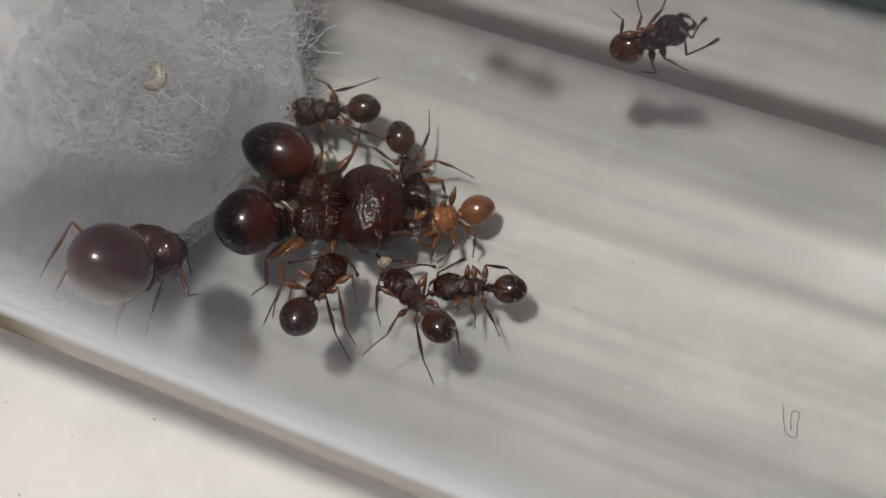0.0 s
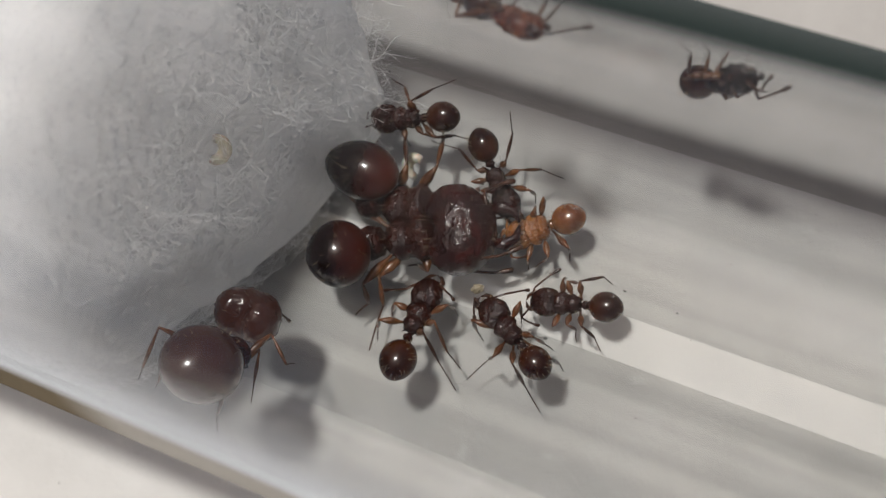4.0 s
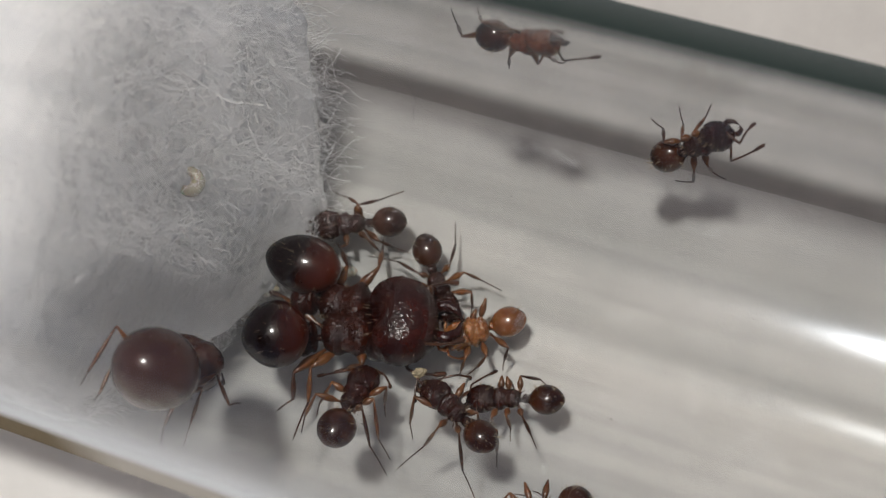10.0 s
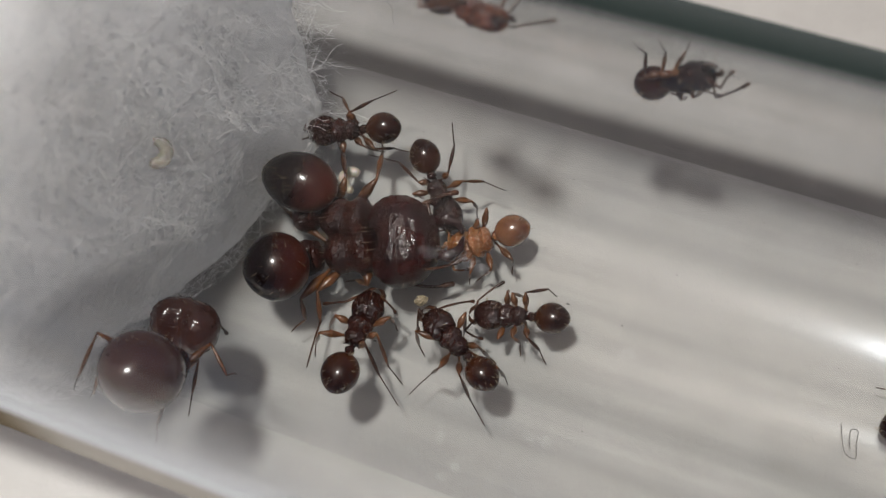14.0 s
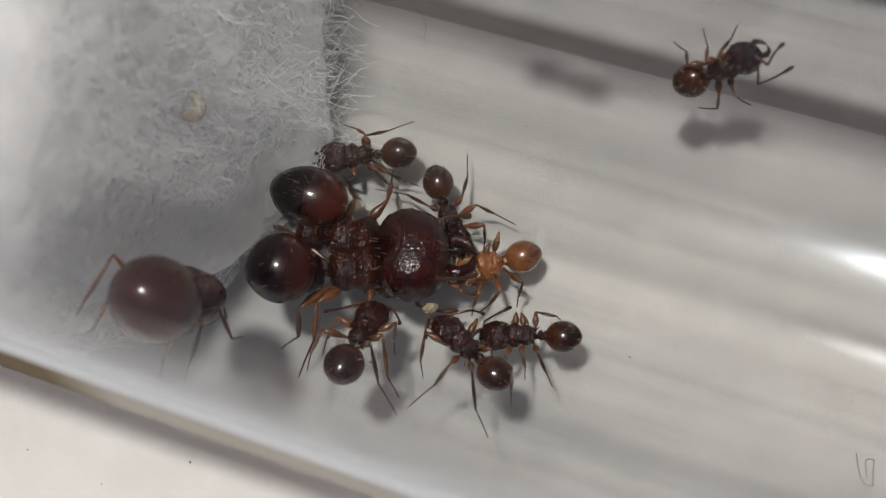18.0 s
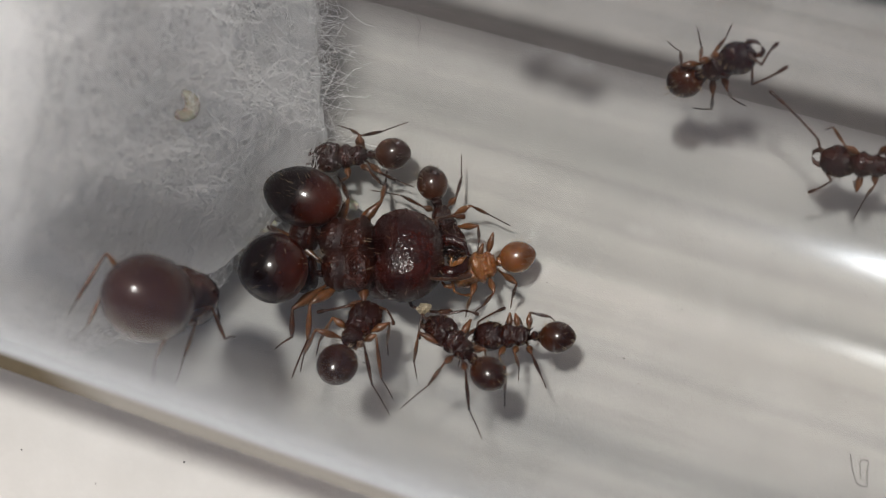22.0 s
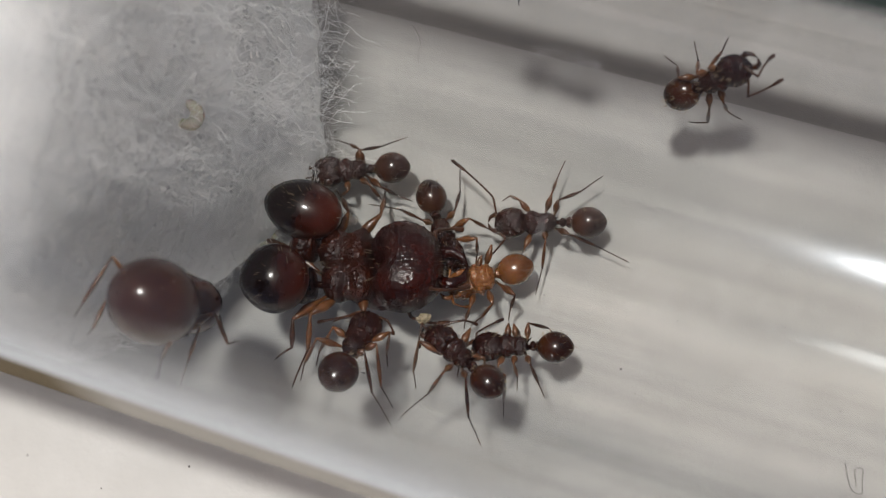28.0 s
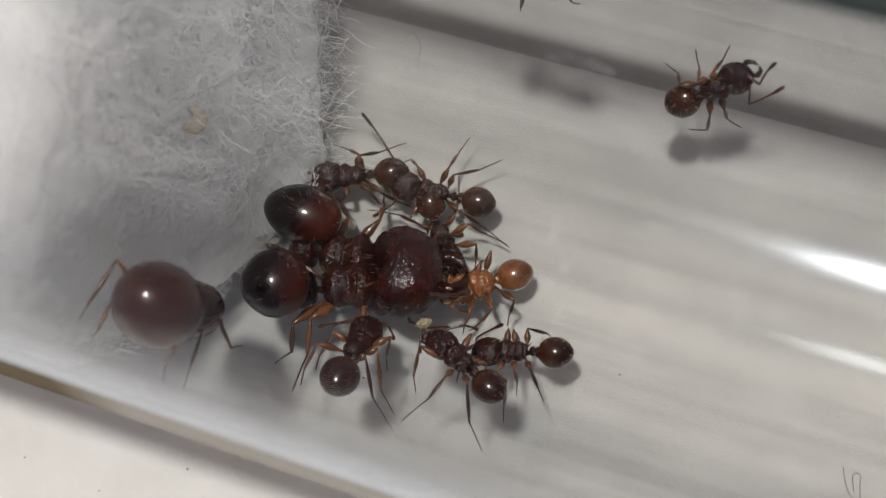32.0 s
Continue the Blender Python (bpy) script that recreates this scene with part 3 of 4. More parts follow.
    # legs
    for k, (c, kn, he, ti) in enumerate(LEGS):
        for q in (1, -1):
            name = "LR"[q < 0] + "123"[k]
            if name in hide_legs:
                continue
            c2 = Vector((c[0], c[1] * q, c[2])) * s
            jit = lambda w: Vector((rng.gauss(0, w), rng.gauss(0, w), 0))
            sp = spread
            k2 = Vector((kn[0], kn[1] * q * sp, kn[2])) * s + jit(jitter) * s
            h2 = Vector((he[0], he[1] * q * sp, he[2])) * s + jit(jitter * 1.4) * s
            t2 = Vector((ti[0], ti[1] * q * sp, ti[2])) * s + jit(jitter * 1.6) * s
            if legs and name in legs:
                k2, h2, t2 = (Vector((p[0], p[1], p[2])) * s - Vector((0, 0, z0)) for p in legs[name])
            for p, up in ((h2, 0.16 * s), (t2, 0.035 * s)):
                if not (legs and name in legs):
                    lat = p.x * math.sin(heading) + p.y * math.cos(heading)
                    p.z = TUBE_IN - math.sqrt(max(1.0, TUBE_IN ** 2 - lat * lat)) - z0 + up
            leg = part("leg", rod((0, 0, 0), k2 - c2, [0.055 * s, 0.036 * s, 0.05 * s, 0.098 * s, 0.112 * s, 0.07 * s, 0.034 * s], 8), lm, root, at=(c2.x, c2.y, c2.z + z0))
            part("shin", rod(k2 - c2, h2 - c2, [0.028 * s, 0.034 * s, 0.054 * s, 0.062 * s, 0.048 * s, 0.03 * s], 8), lm if k < 2 else M_LEGDARK, leg)
            part("foot", rod(h2 - c2, t2 - c2, [0.024 * s, 0.020 * s, 0.022 * s, 0.018 * s, 0.021 * s, 0.016 * s, 0.020 * s, 0.008 * s], 6, (0, 0, 0.03 * s)), M_LEGDARK, leg)
    return root


def size_of(xh, ah, xg, ag):
    return math.hypot(xh - xg, radians(ah - ag) * 6.2) / 2.40


def angle_of(xh, ah, xg, ag):
    return math.atan2(radians(ah - ag) * 6.2, xh - xg)


def worker(label, spot, seed, **kw):
    s = kw.pop("s", None) or size_of(*spot)
    lift, rise = kw.pop("lift", 0.0), kw.pop("rise", 0.0)
    if lift:
        kw["legs"] = {k: (kn, (he[0], he[1], he[2] - 0.6 * lift / s), (ti[0], ti[1], ti[2] - lift / s)) for k, (kn, he, ti) in kw["legs"].items()}
    return make_ant(label, stance(*spot, lift=lift, rise=rise), s, seed=seed, heading=angle_of(*spot), **kw)


def make_ants():
    worker("dark brown worker ant with a round glossy gaster", (-2.28, 6.22, -0.39, 12.09), 1, s=0.98, pack=0.85, hide_legs=("R1",),
           legs={"L1": ((0.25, 0.64, 1.04), (0.74, 0.71, 0.28), (0.66, 1.15, 0.16)),
                 "L2": ((-0.39, 0.47, 1.01), (-0.52, 0.87, 0.25), (-0.64, 0.95, 0.07)),
                 "L3": ((-0.78, 0.58, 1.01), (-1.06, 0.81, 0.23), (-1.5, 1.0, 0.06)),
                 "R2": ((-0.16, -0.6, 1.03), (0.41, -0.86, 0.25), (0.93, -1.05, 0.07)),
                 "R3": ((-0.12, -0.57, 1.03), (-0.6, -0.73, 0.27), (-1.44, -0.98, 0.17))},
           antennae=(((0.88, 0.17, 0.22), (0.89, -0.46, -0.22)), ((0.57, -0.07, 0.19), (0.41, -0.83, -0.21))))
    worker("dark ridged worker ant with a teardrop gaster", (2.13, -6.25, 1.04, 7.55), 2, s=0.96, pack=0.8,
           legs={"L3": ((-0.31, 0.6, 1.03), (-1.03, 0.85, 0.34), (-1.72, 1.06, 0.32)),
                 "L2": ((0.07, 0.95, 1.02), (0.34, 1.27, 0.24), (0.86, 1.77, 0.05)),
                 "L1": ((0.74, 0.98, 1.0), (1.02, 0.74, 0.23), (1.3, 0.56, 0.08)),
                 "R3": ((-0.39, -0.44, 1.0), (-1.18, -1.15, 0.23), (-1.76, -2.11, 0.04)),
                 "R2": ((-0.12, -0.76, 1.01), (0.03, -0.96, 0.24), (0.15, -0.91, 0.07)),
                 "R1": ((0.25, -0.58, 1.02), (0.35, -0.87, 0.26), (0.6, -0.86, 0.11))},
           antennae=(((0.66, 0.52, 0.25), (0.94, 0.46, -0.11)), ((0.26, -0.61, 0.31), (0.48, -0.86, -0.03))))
    worker("pale orange young worker ant beside the big heads", (2.85, -12.68, 4.11, -4.74), 3, s=0.98, pack=0.66, kind="callow", hide_legs=("R3",),
           legs={"L1": ((0.69, 0.81, 1.09), (1.0, 0.94, 0.35), (1.11, 1.14, 0.21)),
                 "L2": ((0.04, 0.91, 1.05), (0.53, 0.98, 0.31), (0.92, 1.1, 0.18)),
                 "L3": ((-0.66, 0.84, 1.01), (-0.37, 0.97, 0.24), (-0.23, 1.24, 0.1)),
                 "R2": ((-0.39, -0.85, 1.07), (-0.07, -0.68, 0.25), (0.05, -0.59, 0.06)),
                 "R1": ((-0.01, -0.62, 1.02), (0.25, -0.69, 0.23), (0.41, -0.67, 0.05))},
           antennae=(((0.42, 0.58, 0.28), (0.0, 0.67, -0.15)), ((0.26, -0.48, 0.18), (0.52, -0.79, -0.22))))
    worker("reddish brown worker ant with a shiny gaster", (4.37, -27.3, 6.26, -23.3), 4, s=0.94, pack=0.86, rise=0.45,
           legs={"L2": ((0.04, 0.67, 1.03), (0.07, 0.72, 0.25), (0.06, 1.12, 0.12)),
                 "L3": ((-0.46, 0.67, 1.02), (-0.6, 0.92, 0.25), (-0.81, 1.32, 0.1)),
                 "L1": ((0.49, 0.77, 1.06), (0.7, 0.51, 0.26), (0.88, 0.62, 0.09)),
                 "R1": ((0.38, -0.7, 1.02), (0.67, -0.9, 0.24), (0.8, -0.87, 0.06)),
                 "R2": ((0.21, -0.68, 1.02), (0.19, -0.75, 0.25), (0.18, -0.66, 0.06)),
                 "R3": ((-0.23, -0.71, 1.04), (-0.67, -1.0, 0.31), (-0.92, -0.8, 0.12))},
           antennae=(((0.65, 0.58, 0.27), (0.17, 0.74, -0.14)), ((0.37, -0.4, 0.18), (-0.29, -1.11, -0.17))))
    worker("brown worker ant crouched beneath the others", (3.22, -37.5, 4.98, -46.5), 5, s=0.98, pack=0.86, lift=1.0,
           legs={"L2": ((-0.26, 0.85, 1.06), (0.39, 0.88, 0.24), (0.51, 1.75, 0.15)),
                 "L3": ((-0.79, 0.55, 1.06), (-1.05, 0.56, 0.29), (-1.76, 0.65, 0.19)),
                 "L1": ((1.15, 0.66, 1.0), (1.38, 0.62, 0.22), (1.24, 0.61, 0.04)),
                 "R1": ((0.62, -0.79, 1.08), (0.84, -0.69, 0.29), (0.84, -0.59, 0.1)),
                 "R2": ((-0.46, -0.41, 1.0), (-0.32, -0.72, 0.23), (-0.4, -0.87, 0.06)),
                 "R3": ((-1.36, -0.41, 1.01), (-1.12, -0.67, 0.22), (-1.15, -0.69, 0.04))},
           antennae=(((0.68, 0.17, 0.22), (0.25, 0.58, -0.22)), ((0.01, -0.82, 0.3), (-0.08, -1.26, -0.04))))
    worker("brown worker ant with a smooth grey-brown gaster", (0.95, -37.5, 1.18, -60.5), 6, s=1.04, pack=0.9, lift=0.7, hide_legs=("L3",), gaster=(1.12, 1.12, (-1.2, 0, 0.05), (0, 0, 0)),
           legs={"L1": ((0.41, 0.73, 1.02), (0.67, 1.17, 0.27), (0.6, 1.22, 0.08)),
                 "L2": ((-0.22, 0.97, 1.0), (0.07, 1.38, 0.22), (-0.16, 1.39, 0.04)),
                 "R3": ((-0.19, -0.35, 1.0), (-0.45, -0.74, 0.24), (-1.04, -1.47, 0.14)),
                 "R2": ((0.19, -0.57, 1.0), (-0.1, -0.88, 0.22), (-0.31, -1.32, 0.05)),
                 "R1": ((0.76, -0.76, 1.04), (1.25, -0.58, 0.32), (1.25, -0.64, 0.14))},
           antennae=(((-0.1, 0.55, 0.25), (-0.14, 1.34, -0.15)), ((0.15, -0.56, 0.27), (0.13, -0.76, -0.14))))
    worker("dark worker ant clinging to the glass wall", (9.01, 65.38, 7.67, 52.93), 7, s=1, pack=0.79, hide_legs=("R1",),
           legs={"L3": ((-0.58, 0.58, 1.0), (-0.97, 0.54, 0.23), (-1.23, 0.9, 0.04)),
                 "L2": ((0.0, 0.47, 1.01), (-0.32, 0.39, 0.22), (-0.1, 0.91, 0.06)),
                 "L1": ((0.44, 0.5, 1.04), (0.5, 0.35, 0.25), (0.91, 0.61, 0.12)),
                 "R2": ((0.02, -0.65, 1.02), (-0.66, -1.34, 0.36), (-0.57, -1.85, 0.25)),
                 "R3": ((-0.45, -0.62, 1.05), (-1.35, -1.36, 0.49), (-1.95, -1.15, 0.38))},
           antennae=(((0.65, -0.33, 0.24), (1.31, -0.08, -0.05)), ((-0.1, -0.8, 0.18), (0.9, -0.93, -0.19))))
    worker("red-brown worker ant high on the glass wall", (4.41, 96.03, 2.78, 87.7), 8, s=0.98, pack=0.79, red=True, hide_legs=("L1",),
           legs={"R3": ((-1.07, -0.89, 1.13), (-2.47, -2.4, 1.03), (-2.71, -2.71, 1.04)),
                 "L3": ((-1.87, 0.32, 1.03), (-3.08, -0.52, 0.49), (-2.93, 0.08, 0.17)),
                 "L2": ((-0.08, 1.48, 0.87), (-1.86, -0.08, 0.29), (-1.77, 0.21, 0.07)),
                 "R1": ((0.49, -0.78, 1.02), (-0.78, -2.49, 0.7), (-0.75, -2.83, 0.61))},
           antennae=(((0.79, 0.62, -0.17), (1.07, 0.47, -0.2)), ((0.05, -0.92, 0.19), (0.81, -1.49, -0.2))))
    make_ant("huge-headed dark brown major ant with a glossy gaster", stance(*(1.02, -17.6, -2.39, -32.41), share=0.55), 1.5, "major", 9, heading=angle_of(*(1.02, -17.6, -2.39, -32.41)), hide_legs=("L1", "L2",),
             legs={"R3": ((-0.89, -0.85, 0.97), (-0.99, -1.16, 0.44), (-1.33, -1.36, 0.38)),
                   "R2": ((-0.56, -0.72, 0.9), (-0.69, -1.24, 0.42), (-0.96, -2.17, 0.66)),
                   "R1": ((0.46, -0.72, 0.83), (0.06, -0.45, 0.22), (-0.24, -0.42, 0.05)),
                   "L3": ((-1.11, 1.01, 0.82), (-1.55, 1.54, 0.26), (-1.93, 1.84, 0.1))},
             gaster=(1.20, 1.42, (-1.14, -0.28, 0.76), (0, 0, 0)), head=(1.33, -0.04, 0.42, 1.54))
    make_ant("second major ant with a swollen black gaster", stance(*(0.6, -13.47, -2.82, -18.09), share=0.55), 1.5, "major", 10, heading=angle_of(*(0.6, -13.47, -2.82, -18.09)), hide_legs=("R1", "R2", "R3",),
             legs={"L2": ((0.66, 0.9, 0.92), (0.52, 1.47, 0.46), (0.46, 1.81, 0.4)),
                   "L3": ((-0.0, 0.85, 0.89), (-0.36, 1.37, 0.39), (-0.56, 1.59, 0.27)),
                   "L1": ((1.55, 0.49, 0.86), (1.37, 0.61, 0.27), (1.31, 0.59, 0.09))},
             gaster=(1.46, 1.24, (-0.78, 0.60, 0.47), (0, 0, -8)), head=(0.95, -0.30, -0.35, 1.0))
    make_ant("swollen brown ant clinging to the wall by the cotton", stance(-2.5, -82.0, -2.6, -112.0, share=0.5), 1.0, "major", 11, heading=1.57, stand=2.0,
             legs={"L1": ((-1.8, 1.2, 2.85), (-1.75, 1.5, 1.5), (-1.7, 1.58, 1.1)),
                   "L2": ((-1.2, 1.2, 2.0), (-1.2, 1.25, 1.05), (-1.1, 1.38, 0.85)),
                   "R1": ((1.2, -0.6, 2.75), (1.2, -1.3, 2.05), (1.15, -1.6, 2.2)),
                   "R2": ((1.0, -0.45, 2.25), (1.0, -0.5, 1.25), (1.0, -0.55, 0.6)),
                   "R3": ((-1.2, -0.9, 1.7), (-1.2, -0.82, 0.8), (-1.1, -0.88, 0.35))}, hide_legs=("L3",),
             gaster=(2.2, 2.45, (-1.39, -0.1, 0.14), (0, 0, 0)), head=(1.72, 0.55, 0.85, 1.75), brown=True)


def make_small():
    v, f = [], []
    pts = [Vector((0.30 * math.cos(a), 0.30 * math.sin(a), 0.0)) for a in np.linspace(-2.2, 1.6, 15)]
    g = tube(pts, [0.06 + 0.15 * math.sin(math.pi * min(1, (k + 1.2) / 16)) ** 0.7 for k in range(15)], 12)
    ob = new("larva", mesh("larva", g[0], g[1], M_LARVA))
    ob.matrix_basis = pose(-4.45 * MM, 0.30 * MM, 7.62 * MM, 0, 42, 20)
    tagged(ob, "tiny cream larva stuck on the cotton wool", "larva")
    for x, a, size, turn in ((-3.74, -11.9, 1.15, 70), (-1.27, -5.7, 0.95, 10)):
        ob = new("larva", mesh("larva", [p * size for p in g[0]], g[1], M_LARVA))
        n = on_wall(0, a, -1.0) - on_wall(0, a, 0.0)
        ob.matrix_basis = Matrix.Translation(on_wall(x, a, TUBE_IN - 0.2 * size) * MM) @ n.to_track_quat("Z", "Y").to_matrix().to_4x4() @ pose(0, 0, 0, 0, 0, turn)
        tagged(ob, "pale cream larva lying beside the big ants", "larva")

    def chip(d):
        q = 1 + 0.35 * noise.noise(d * 2.1) + 0.2 * noise.noise(d * 5.0)
        return Vector((0.2 * d.x, 0.14 * d.y, 0.11 * d.z)) * q
    ob = new("food_crumb", mesh("food_crumb", *blob(chip, 18, 12), M_CRUMB, False))
    ob.matrix_basis = Matrix.Translation(on_wall(2.5, -31.6, 5.35) * MM) @ pose(0, 0, 0, 20, 10, 35)
    tagged(ob, "pale crumb of food held between the ants", "food")

    def smooth(points, n=5):
        out = []
        q = [points[0], *points, points[-1]]
        for k in range(1, len(q) - 2):
            for i in range(n):
                u = i / n
                out.append(tuple(0.5 * (2 * b + (c - a) * u + (2 * a - 5 * b + 4 * c - d) * u * u + (3 * b - a - 3 * c + d) * u ** 3) for a, b, c, d in zip(*q[k - 1:k + 3])))
        return out + [points[-1]]

    hair = [(14.55, -25), (14.7, -28), (14.9, -31), (15.2, -31.5), (15.1, -28), (15.05, -25.5), (14.85, -26), (15.0, -30)]
    ob = new("hair", mesh("hair", *tube([on_wall(x, a, 7.16 - 0.02 * math.sin(k)) for k, (x, a) in enumerate(smooth(hair))], [0.011] * 36, 5), M_DUST))
    tagged(ob, "tiny dark curled hair on the tube floor", "hair")
    ob = new("hair", mesh("hair", *tube([on_wall(x, a, 7.17) for x, a in smooth(((-0.85, 46.5), (-0.7, 48.0), (-0.5, 46.0), (-0.4, 43.9), (-0.45, 41.0), (-0.41, 38.6)))], [0.005] * 26, 5), M_DUST))
    tagged(ob, "thin dark hair stuck to the glass wall", "hair")
    geo = []
    for x, a, u, b in ((7.65, -172.3, 7.6, -169.4), (8.05, -167.2, 8.01, -165.7), (11.65, -165.6, 11.71, -167.0), (8.17, -161.3, 8.14, -157.7), (9.41, -176.2, 9.66, -175.7),
                       (9.74, -176.5, 9.92, -175.6), (7.68, -163.3, 7.91, -164.3), (10.86, 167.6, 11.15, 166.5), (8.89, -148.1, 8.9, -150.3), (7.54, 161.8, 7.65, 162.4)):
        geo.append(rod(on_wall(x, a, TUBE_R + 0.004), on_wall(u, b, TUBE_R + 0.004), [0.004, 0.009, 0.007, 0.003], 4, (0.02, 0, 0)))
    rng = random.Random(8)
    for _ in range(90):
        x, a = rng.gauss(11.5, 2.2), rng.gauss(-166, 4)
        geo.append(rod(on_wall(x, a, TUBE_R + 0.004), on_wall(x + rng.uniform(-0.08, 0.12), a + rng.uniform(-0.5, 0.5), TUBE_R + 0.004), [0.003, 0.007, 0.003], 4))
    for _ in range(28):
        x, a = rng.uniform(6.3, 7.7), rng.gauss(161.5, 0.6)
        geo.append(rod(on_wall(x, a, TUBE_R + 0.004), on_wall(x + rng.uniform(-0.02, 0.06), a + rng.uniform(0.2, 0.9), TUBE_R + 0.004), [0.003, 0.008, 0.003], 4))
    ob = new("scratches", mesh("scratches", *joined(*geo), M_LINT))
    tagged(ob, "fine white scratches and lint on the glass", "scratches", kind="stuff")
    geo = []
    for x, a in ((-2.68, 16.3), (5.04, -7.4), (7.89, -19.3), (5.41, 10.5), (1.08, -41.5), (7.89, -46.0), (11.0, 6.6), (-4.31, 17.9), (3.02, 26.1), (8.98, -4.4), (6.18, -18.4)):
        r = rng.uniform(0.014, 0.03)
        geo.append(ellipsoid(on_wall(x, a, 7.17), (r * rng.uniform(1, 2), r, r * 0.7), 7, 5))
    for _ in range(26):
        r = rng.uniform(0.008, 0.02)
        geo.append(ellipsoid(on_wall(rng.uniform(-3, 16), rng.uniform(-60, 70), 7.17), (r * rng.uniform(1, 2), r, r * 0.7), 6, 5))
    ob = new("dust_specks", mesh("dust_specks", *joined(*geo), M_DUST))
    tagged(ob, "tiny dark dust specks on the tube floor", "dust", kind="stuff")
    geo = []
    for x, y in ((-4.13, -9.32), (-9.43, -10.65), (-6.68, -10.85), (-10.23, -13.4), (-7.73, -13.26), (-11.4, -13.13), (-2.1, -11.6)):
        r = rng.uniform(0.02, 0.05)
        geo.append(ellipsoid((x, y, 0.21), (r, r * 1.3, r * 0.8), 7, 5))
    ob = new("paper_specks", mesh("paper_specks", *joined(*geo), M_DUST))
    tagged(ob, "tiny dark specks lying on the white paper", "dust", kind="stuff")


make_table()
make_paper()
make_grey_sheet()
make_tube()
make_cotton()
make_ants()
make_small()

WANDERER = make_ant("dark worker ant walking with open jaws", stance(20, 52, 22, 52), 0.95, seed=21, heading=math.pi,
                    legs={"L1": ((0.62, 0.77, 1.06), (0.83, 0.88, 0.3), (0.95, 0.97, 0.14)),
                          "L2": ((-0.02, 0.52, 1.02), (0.22, 1.4, 0.36), (0.42, 2.22, 0.38)),
                          "L3": ((-0.73, 0.36, 1.0), (-1.47, 0.72, 0.22), (-2.43, 1.2, 0.06)),
                          "R1": ((0.8, -0.68, 1.01), (1.28, -0.86, 0.23), (1.58, -0.71, 0.05)),
                          "R2": ((-0.2, -0.83, 1.06), (-0.21, -1.34, 0.34), (-0.48, -1.94, 0.31)),
                          "R3": ((-0.4, -0.66, 1.04), (-0.98, -0.98, 0.32), (-1.65, -1.45, 0.28))},
                    antennae=(((0.12, 0.5, 0.23), (0.85, 1.16, -0.02)), ((0.53, -0.78, 0.19), (1.98, -1.98, -0.15))))
ROAMER = make_ant("brown worker ant roaming along the lower wall", stance(20, -45, 22, -45), 0.92, seed=22, heading=math.pi)


# ---------------------------------------------------------------- movement
def stride(ant, spans, swing=17):
    """Tripod gait: each leg swings to and fro about its hip while the ant walks."""
    legs = [o for o in ant.children if o.name.startswith("leg")]
    for n, leg in enumerate(legs):
        side, tripod = (-1 if leg.location.y > 0 else 1), (1 if n in (0, 3, 4) else -1)
        rows, at = [(0, 0.0)], leg.location.copy()
        for a, b, step in spans:
            rows.append((a, 0.0))
            k, t = 0, a + step
            while t < b - step / 2:
                rows.append((t, swing * (1 if k % 2 else -1) * tripod))
                k, t = k + 1, t + step
            rows.append((b, 0.0))
        rows.append((32, 0.0))
        walk(leg, [(t, Matrix.Translation(at) @ pose(0, 0, 0, 0, 0, side * w)) for t, w in rows])


def turned(t):
    """The turn of the tube about its axis at t."""
    w = float(np.interp(t, [r[0] for r in ROLL], [r[1] for r in ROLL]))
    return Matrix.Translation((0, 0, AXIS_Z * MM)) @ pose(0, 0, 0, w) @ Matrix.Translation((0, 0, -AXIS_Z * MM))


def ride(thing, rows):
    """Key a thing that moves in the turning tube; rows hold its poses in the tube."""
    known = [(0.0, rows[0][1])] + list(rows) if rows[0][0] > 0 else list(rows)
    times = sorted({t for t, _ in ROLL} | {t for t, _ in known})
    out = []
    for t in times:
        k = max(i for i in range(len(known)) if known[i][0] <= t + 1e-9)
        (a, m), (b, n) = known[k], known[min(k + 1, len(known) - 1)]
        out.append((t, turned(t) @ m.lerp(n, (t - a) / (b - a) if b > a else 0.0)))
    walk(thing, out)


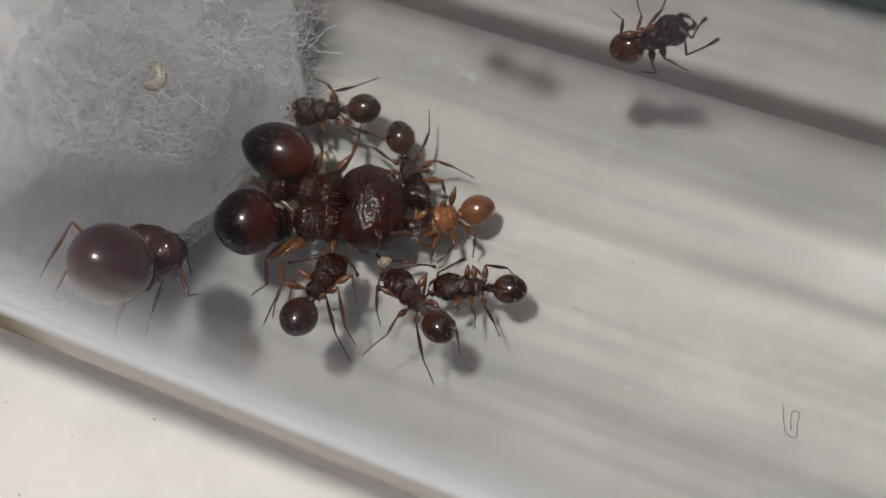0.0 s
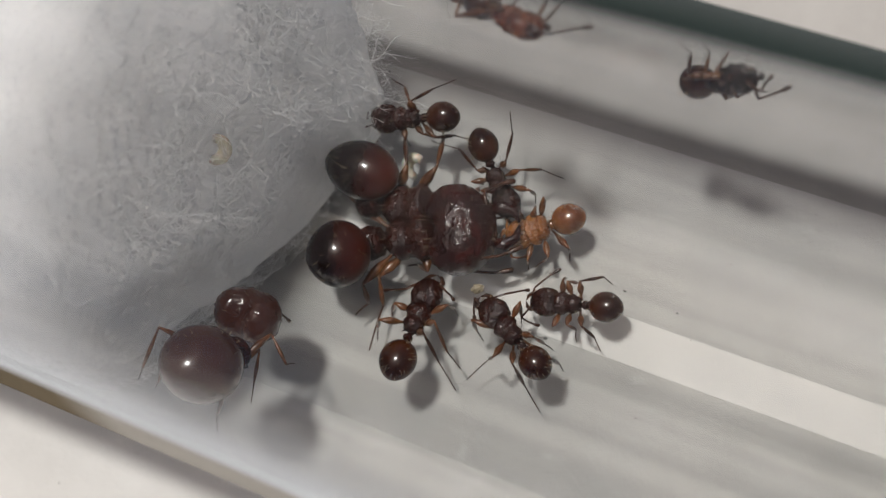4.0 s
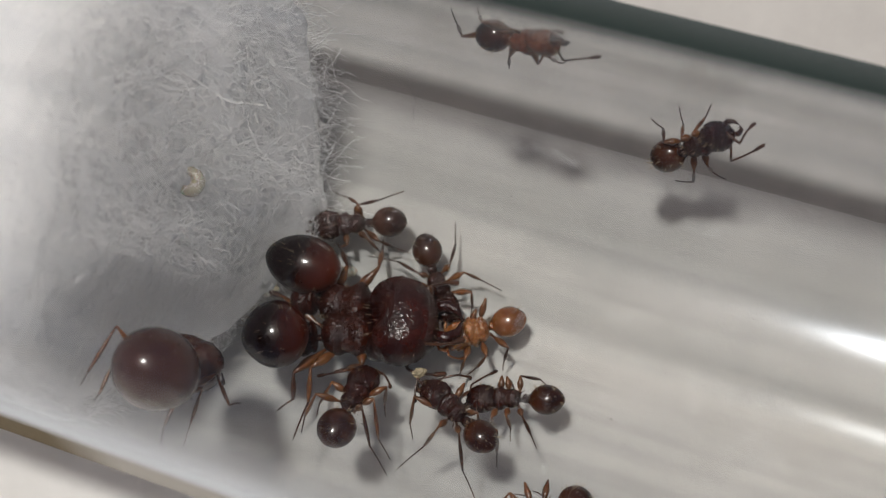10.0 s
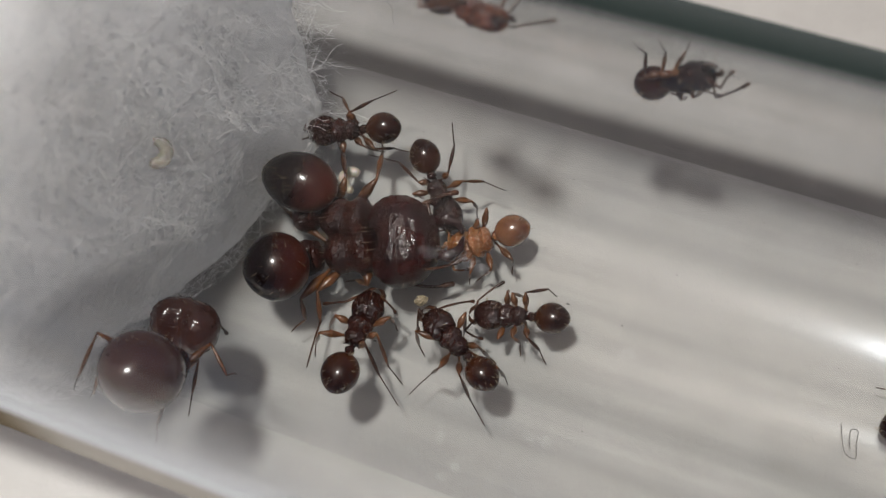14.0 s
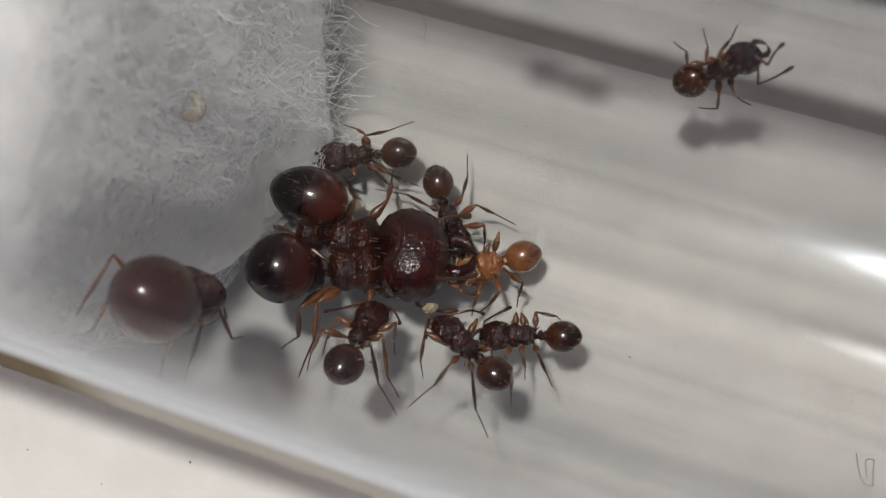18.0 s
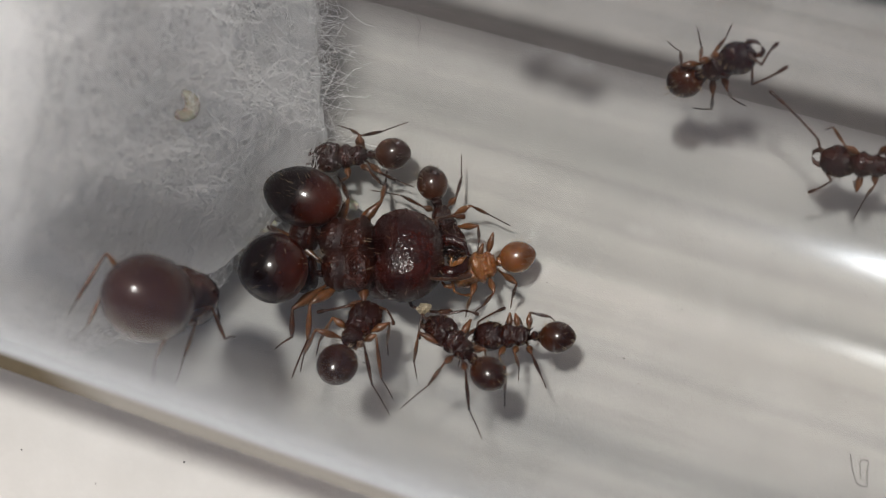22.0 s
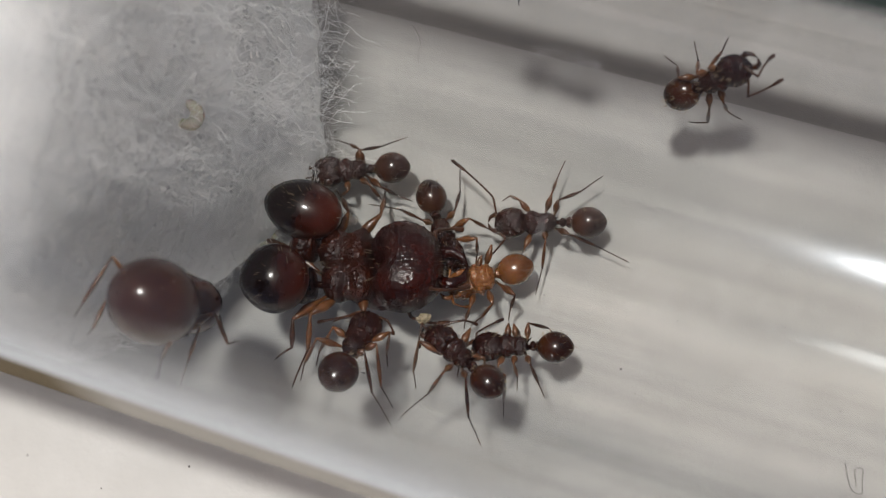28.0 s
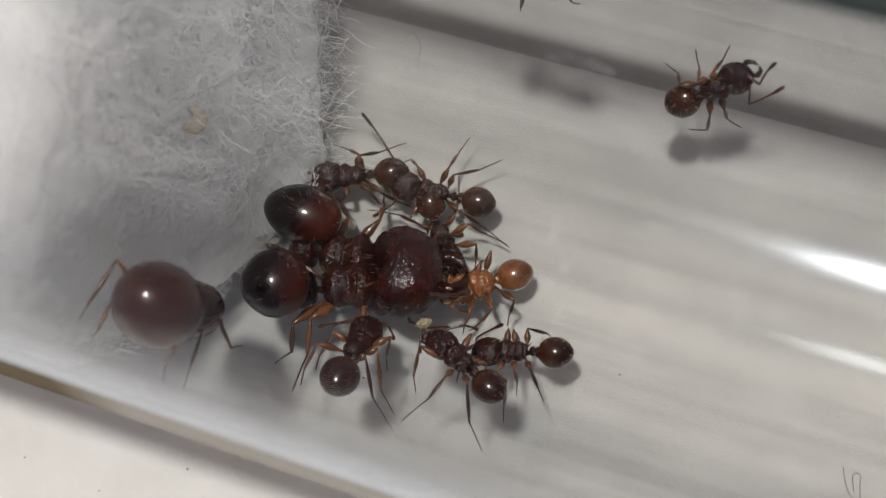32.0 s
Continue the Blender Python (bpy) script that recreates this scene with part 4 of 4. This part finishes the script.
def motions():
    for thing in list(scene.objects):
        if thing.parent is None and thing.name.split(".")[0] in ("glass_tube", "cotton_plug", "ant", "larva", "food_crumb", "hair", "scratches", "dust_specks") and thing not in (WANDERER, ROAMER):
            ride(thing, [(0, thing.matrix_basis.copy())])
    seen = [
        (21.5, 13.87, 50.6, 15.87, 51.8),
        (21.8, 12.84, 45.9, 14.98, 49.1),
        (22.1, 11.76, 39.7, 13.83, 43.7),
        (22.4, 11.21, 31.9, 13.18, 41.4),
        (22.7, 10.60, 23.8, 12.63, 34.1),
        (23, 9.62, 13.7, 11.67, 26.6),
        (23.3, 8.13, 10.0, 10.38, 19.7),
        (23.6, 6.83, 7.0, 9.12, 12.4),
        (24, 5.46, 1.2, 7.86, 7.7),
        (24.5, 5.19, 2.2, 7.31, 6.7),
        (25, 5.37, 5.1, 7.59, 7.9),
        (25.5, 4.81, 9.5, 7.16, 7.5),
        (27.5, 3.39, 12.2, 5.78, 10.1),
        (28, 3.53, 6.5, 5.82, 12.5),
        (29, 2.73, 11.6, 5.06, 12.8),
        (30, 1.71, 13.3, 4.27, 12.7),
        (30.4, 0.99, 10.4, 3.50, 12.3),
        (31, 0.41, 9.3, 2.90, 11.9),
        (32, 0.09, 9.7, 2.47, 11.1),
    ]
    rows = [(0, stance(19, 56, 21.4, 56)), (20.8, stance(18, 55, 20.4, 56))] + [(t, stance(*p)) for t, *p in seen]
    ride(WANDERER, rows)
    stride(WANDERER, [(21.0, 24.2, 0.3), (24.7, 25.4, 0.35), (26.0, 27.4, 0.35), (28.6, 30.9, 0.45)])
    seen = [
        (7, 15.49, -42.4, 17.09, -47.3),
        (7.5, 13.95, -39.7, 15.81, -40.5),
        (8, 11.69, -39.5, 13.85, -38.4),
        (8.3, 10.05, -39.0, 12.29, -38.1),
        (8.6, 8.34, -45.3, 10.66, -38.6),
        (9, 6.82, -49.7, 8.62, -40.9),
        (9.6, 6.47, -60.9, 7.88, -49.2),
        (10.3, 6.96, -64.7, 7.82, -50.0),
        (11, 8.74, -72.7, 8.24, -58.2),
        (11.5, 10.05, -67.0, 9.06, -58.5),
        (12.2, 11.55, -62.7, 10.14, -65.6),
        (12.6, 12.92, -58.9, 11.85, -69.2),
        (12.8, 13.65, -51.2, 12.48, -63.4),
        (13, 14.65, -42.9, 13.45, -50.5),
        (13.2, 14.92, -34.0, 13.50, -49.1),
        (13.4, 15.35, -27.1, 13.91, -41.5),
        (13.6, 16.15, -20.0, 15.01, -31.2),
        (14, 17.59, -9.4, 16.16, -21.2),
    ]
    rows = [(0, stance(20, -45, 22.4, -48)), (6.2, stance(18, -44, 20.4, -48))] + [(t, stance(*p)) for t, *p in seen]
    rows += [(15, stance(22, 5, 20, -5)), (32, stance(26, 8, 24, 2))]
    ride(ROAMER, rows)
    stride(ROAMER, [(6.5, 9.2, 0.3), (9.6, 14.0, 0.35)])


motions()
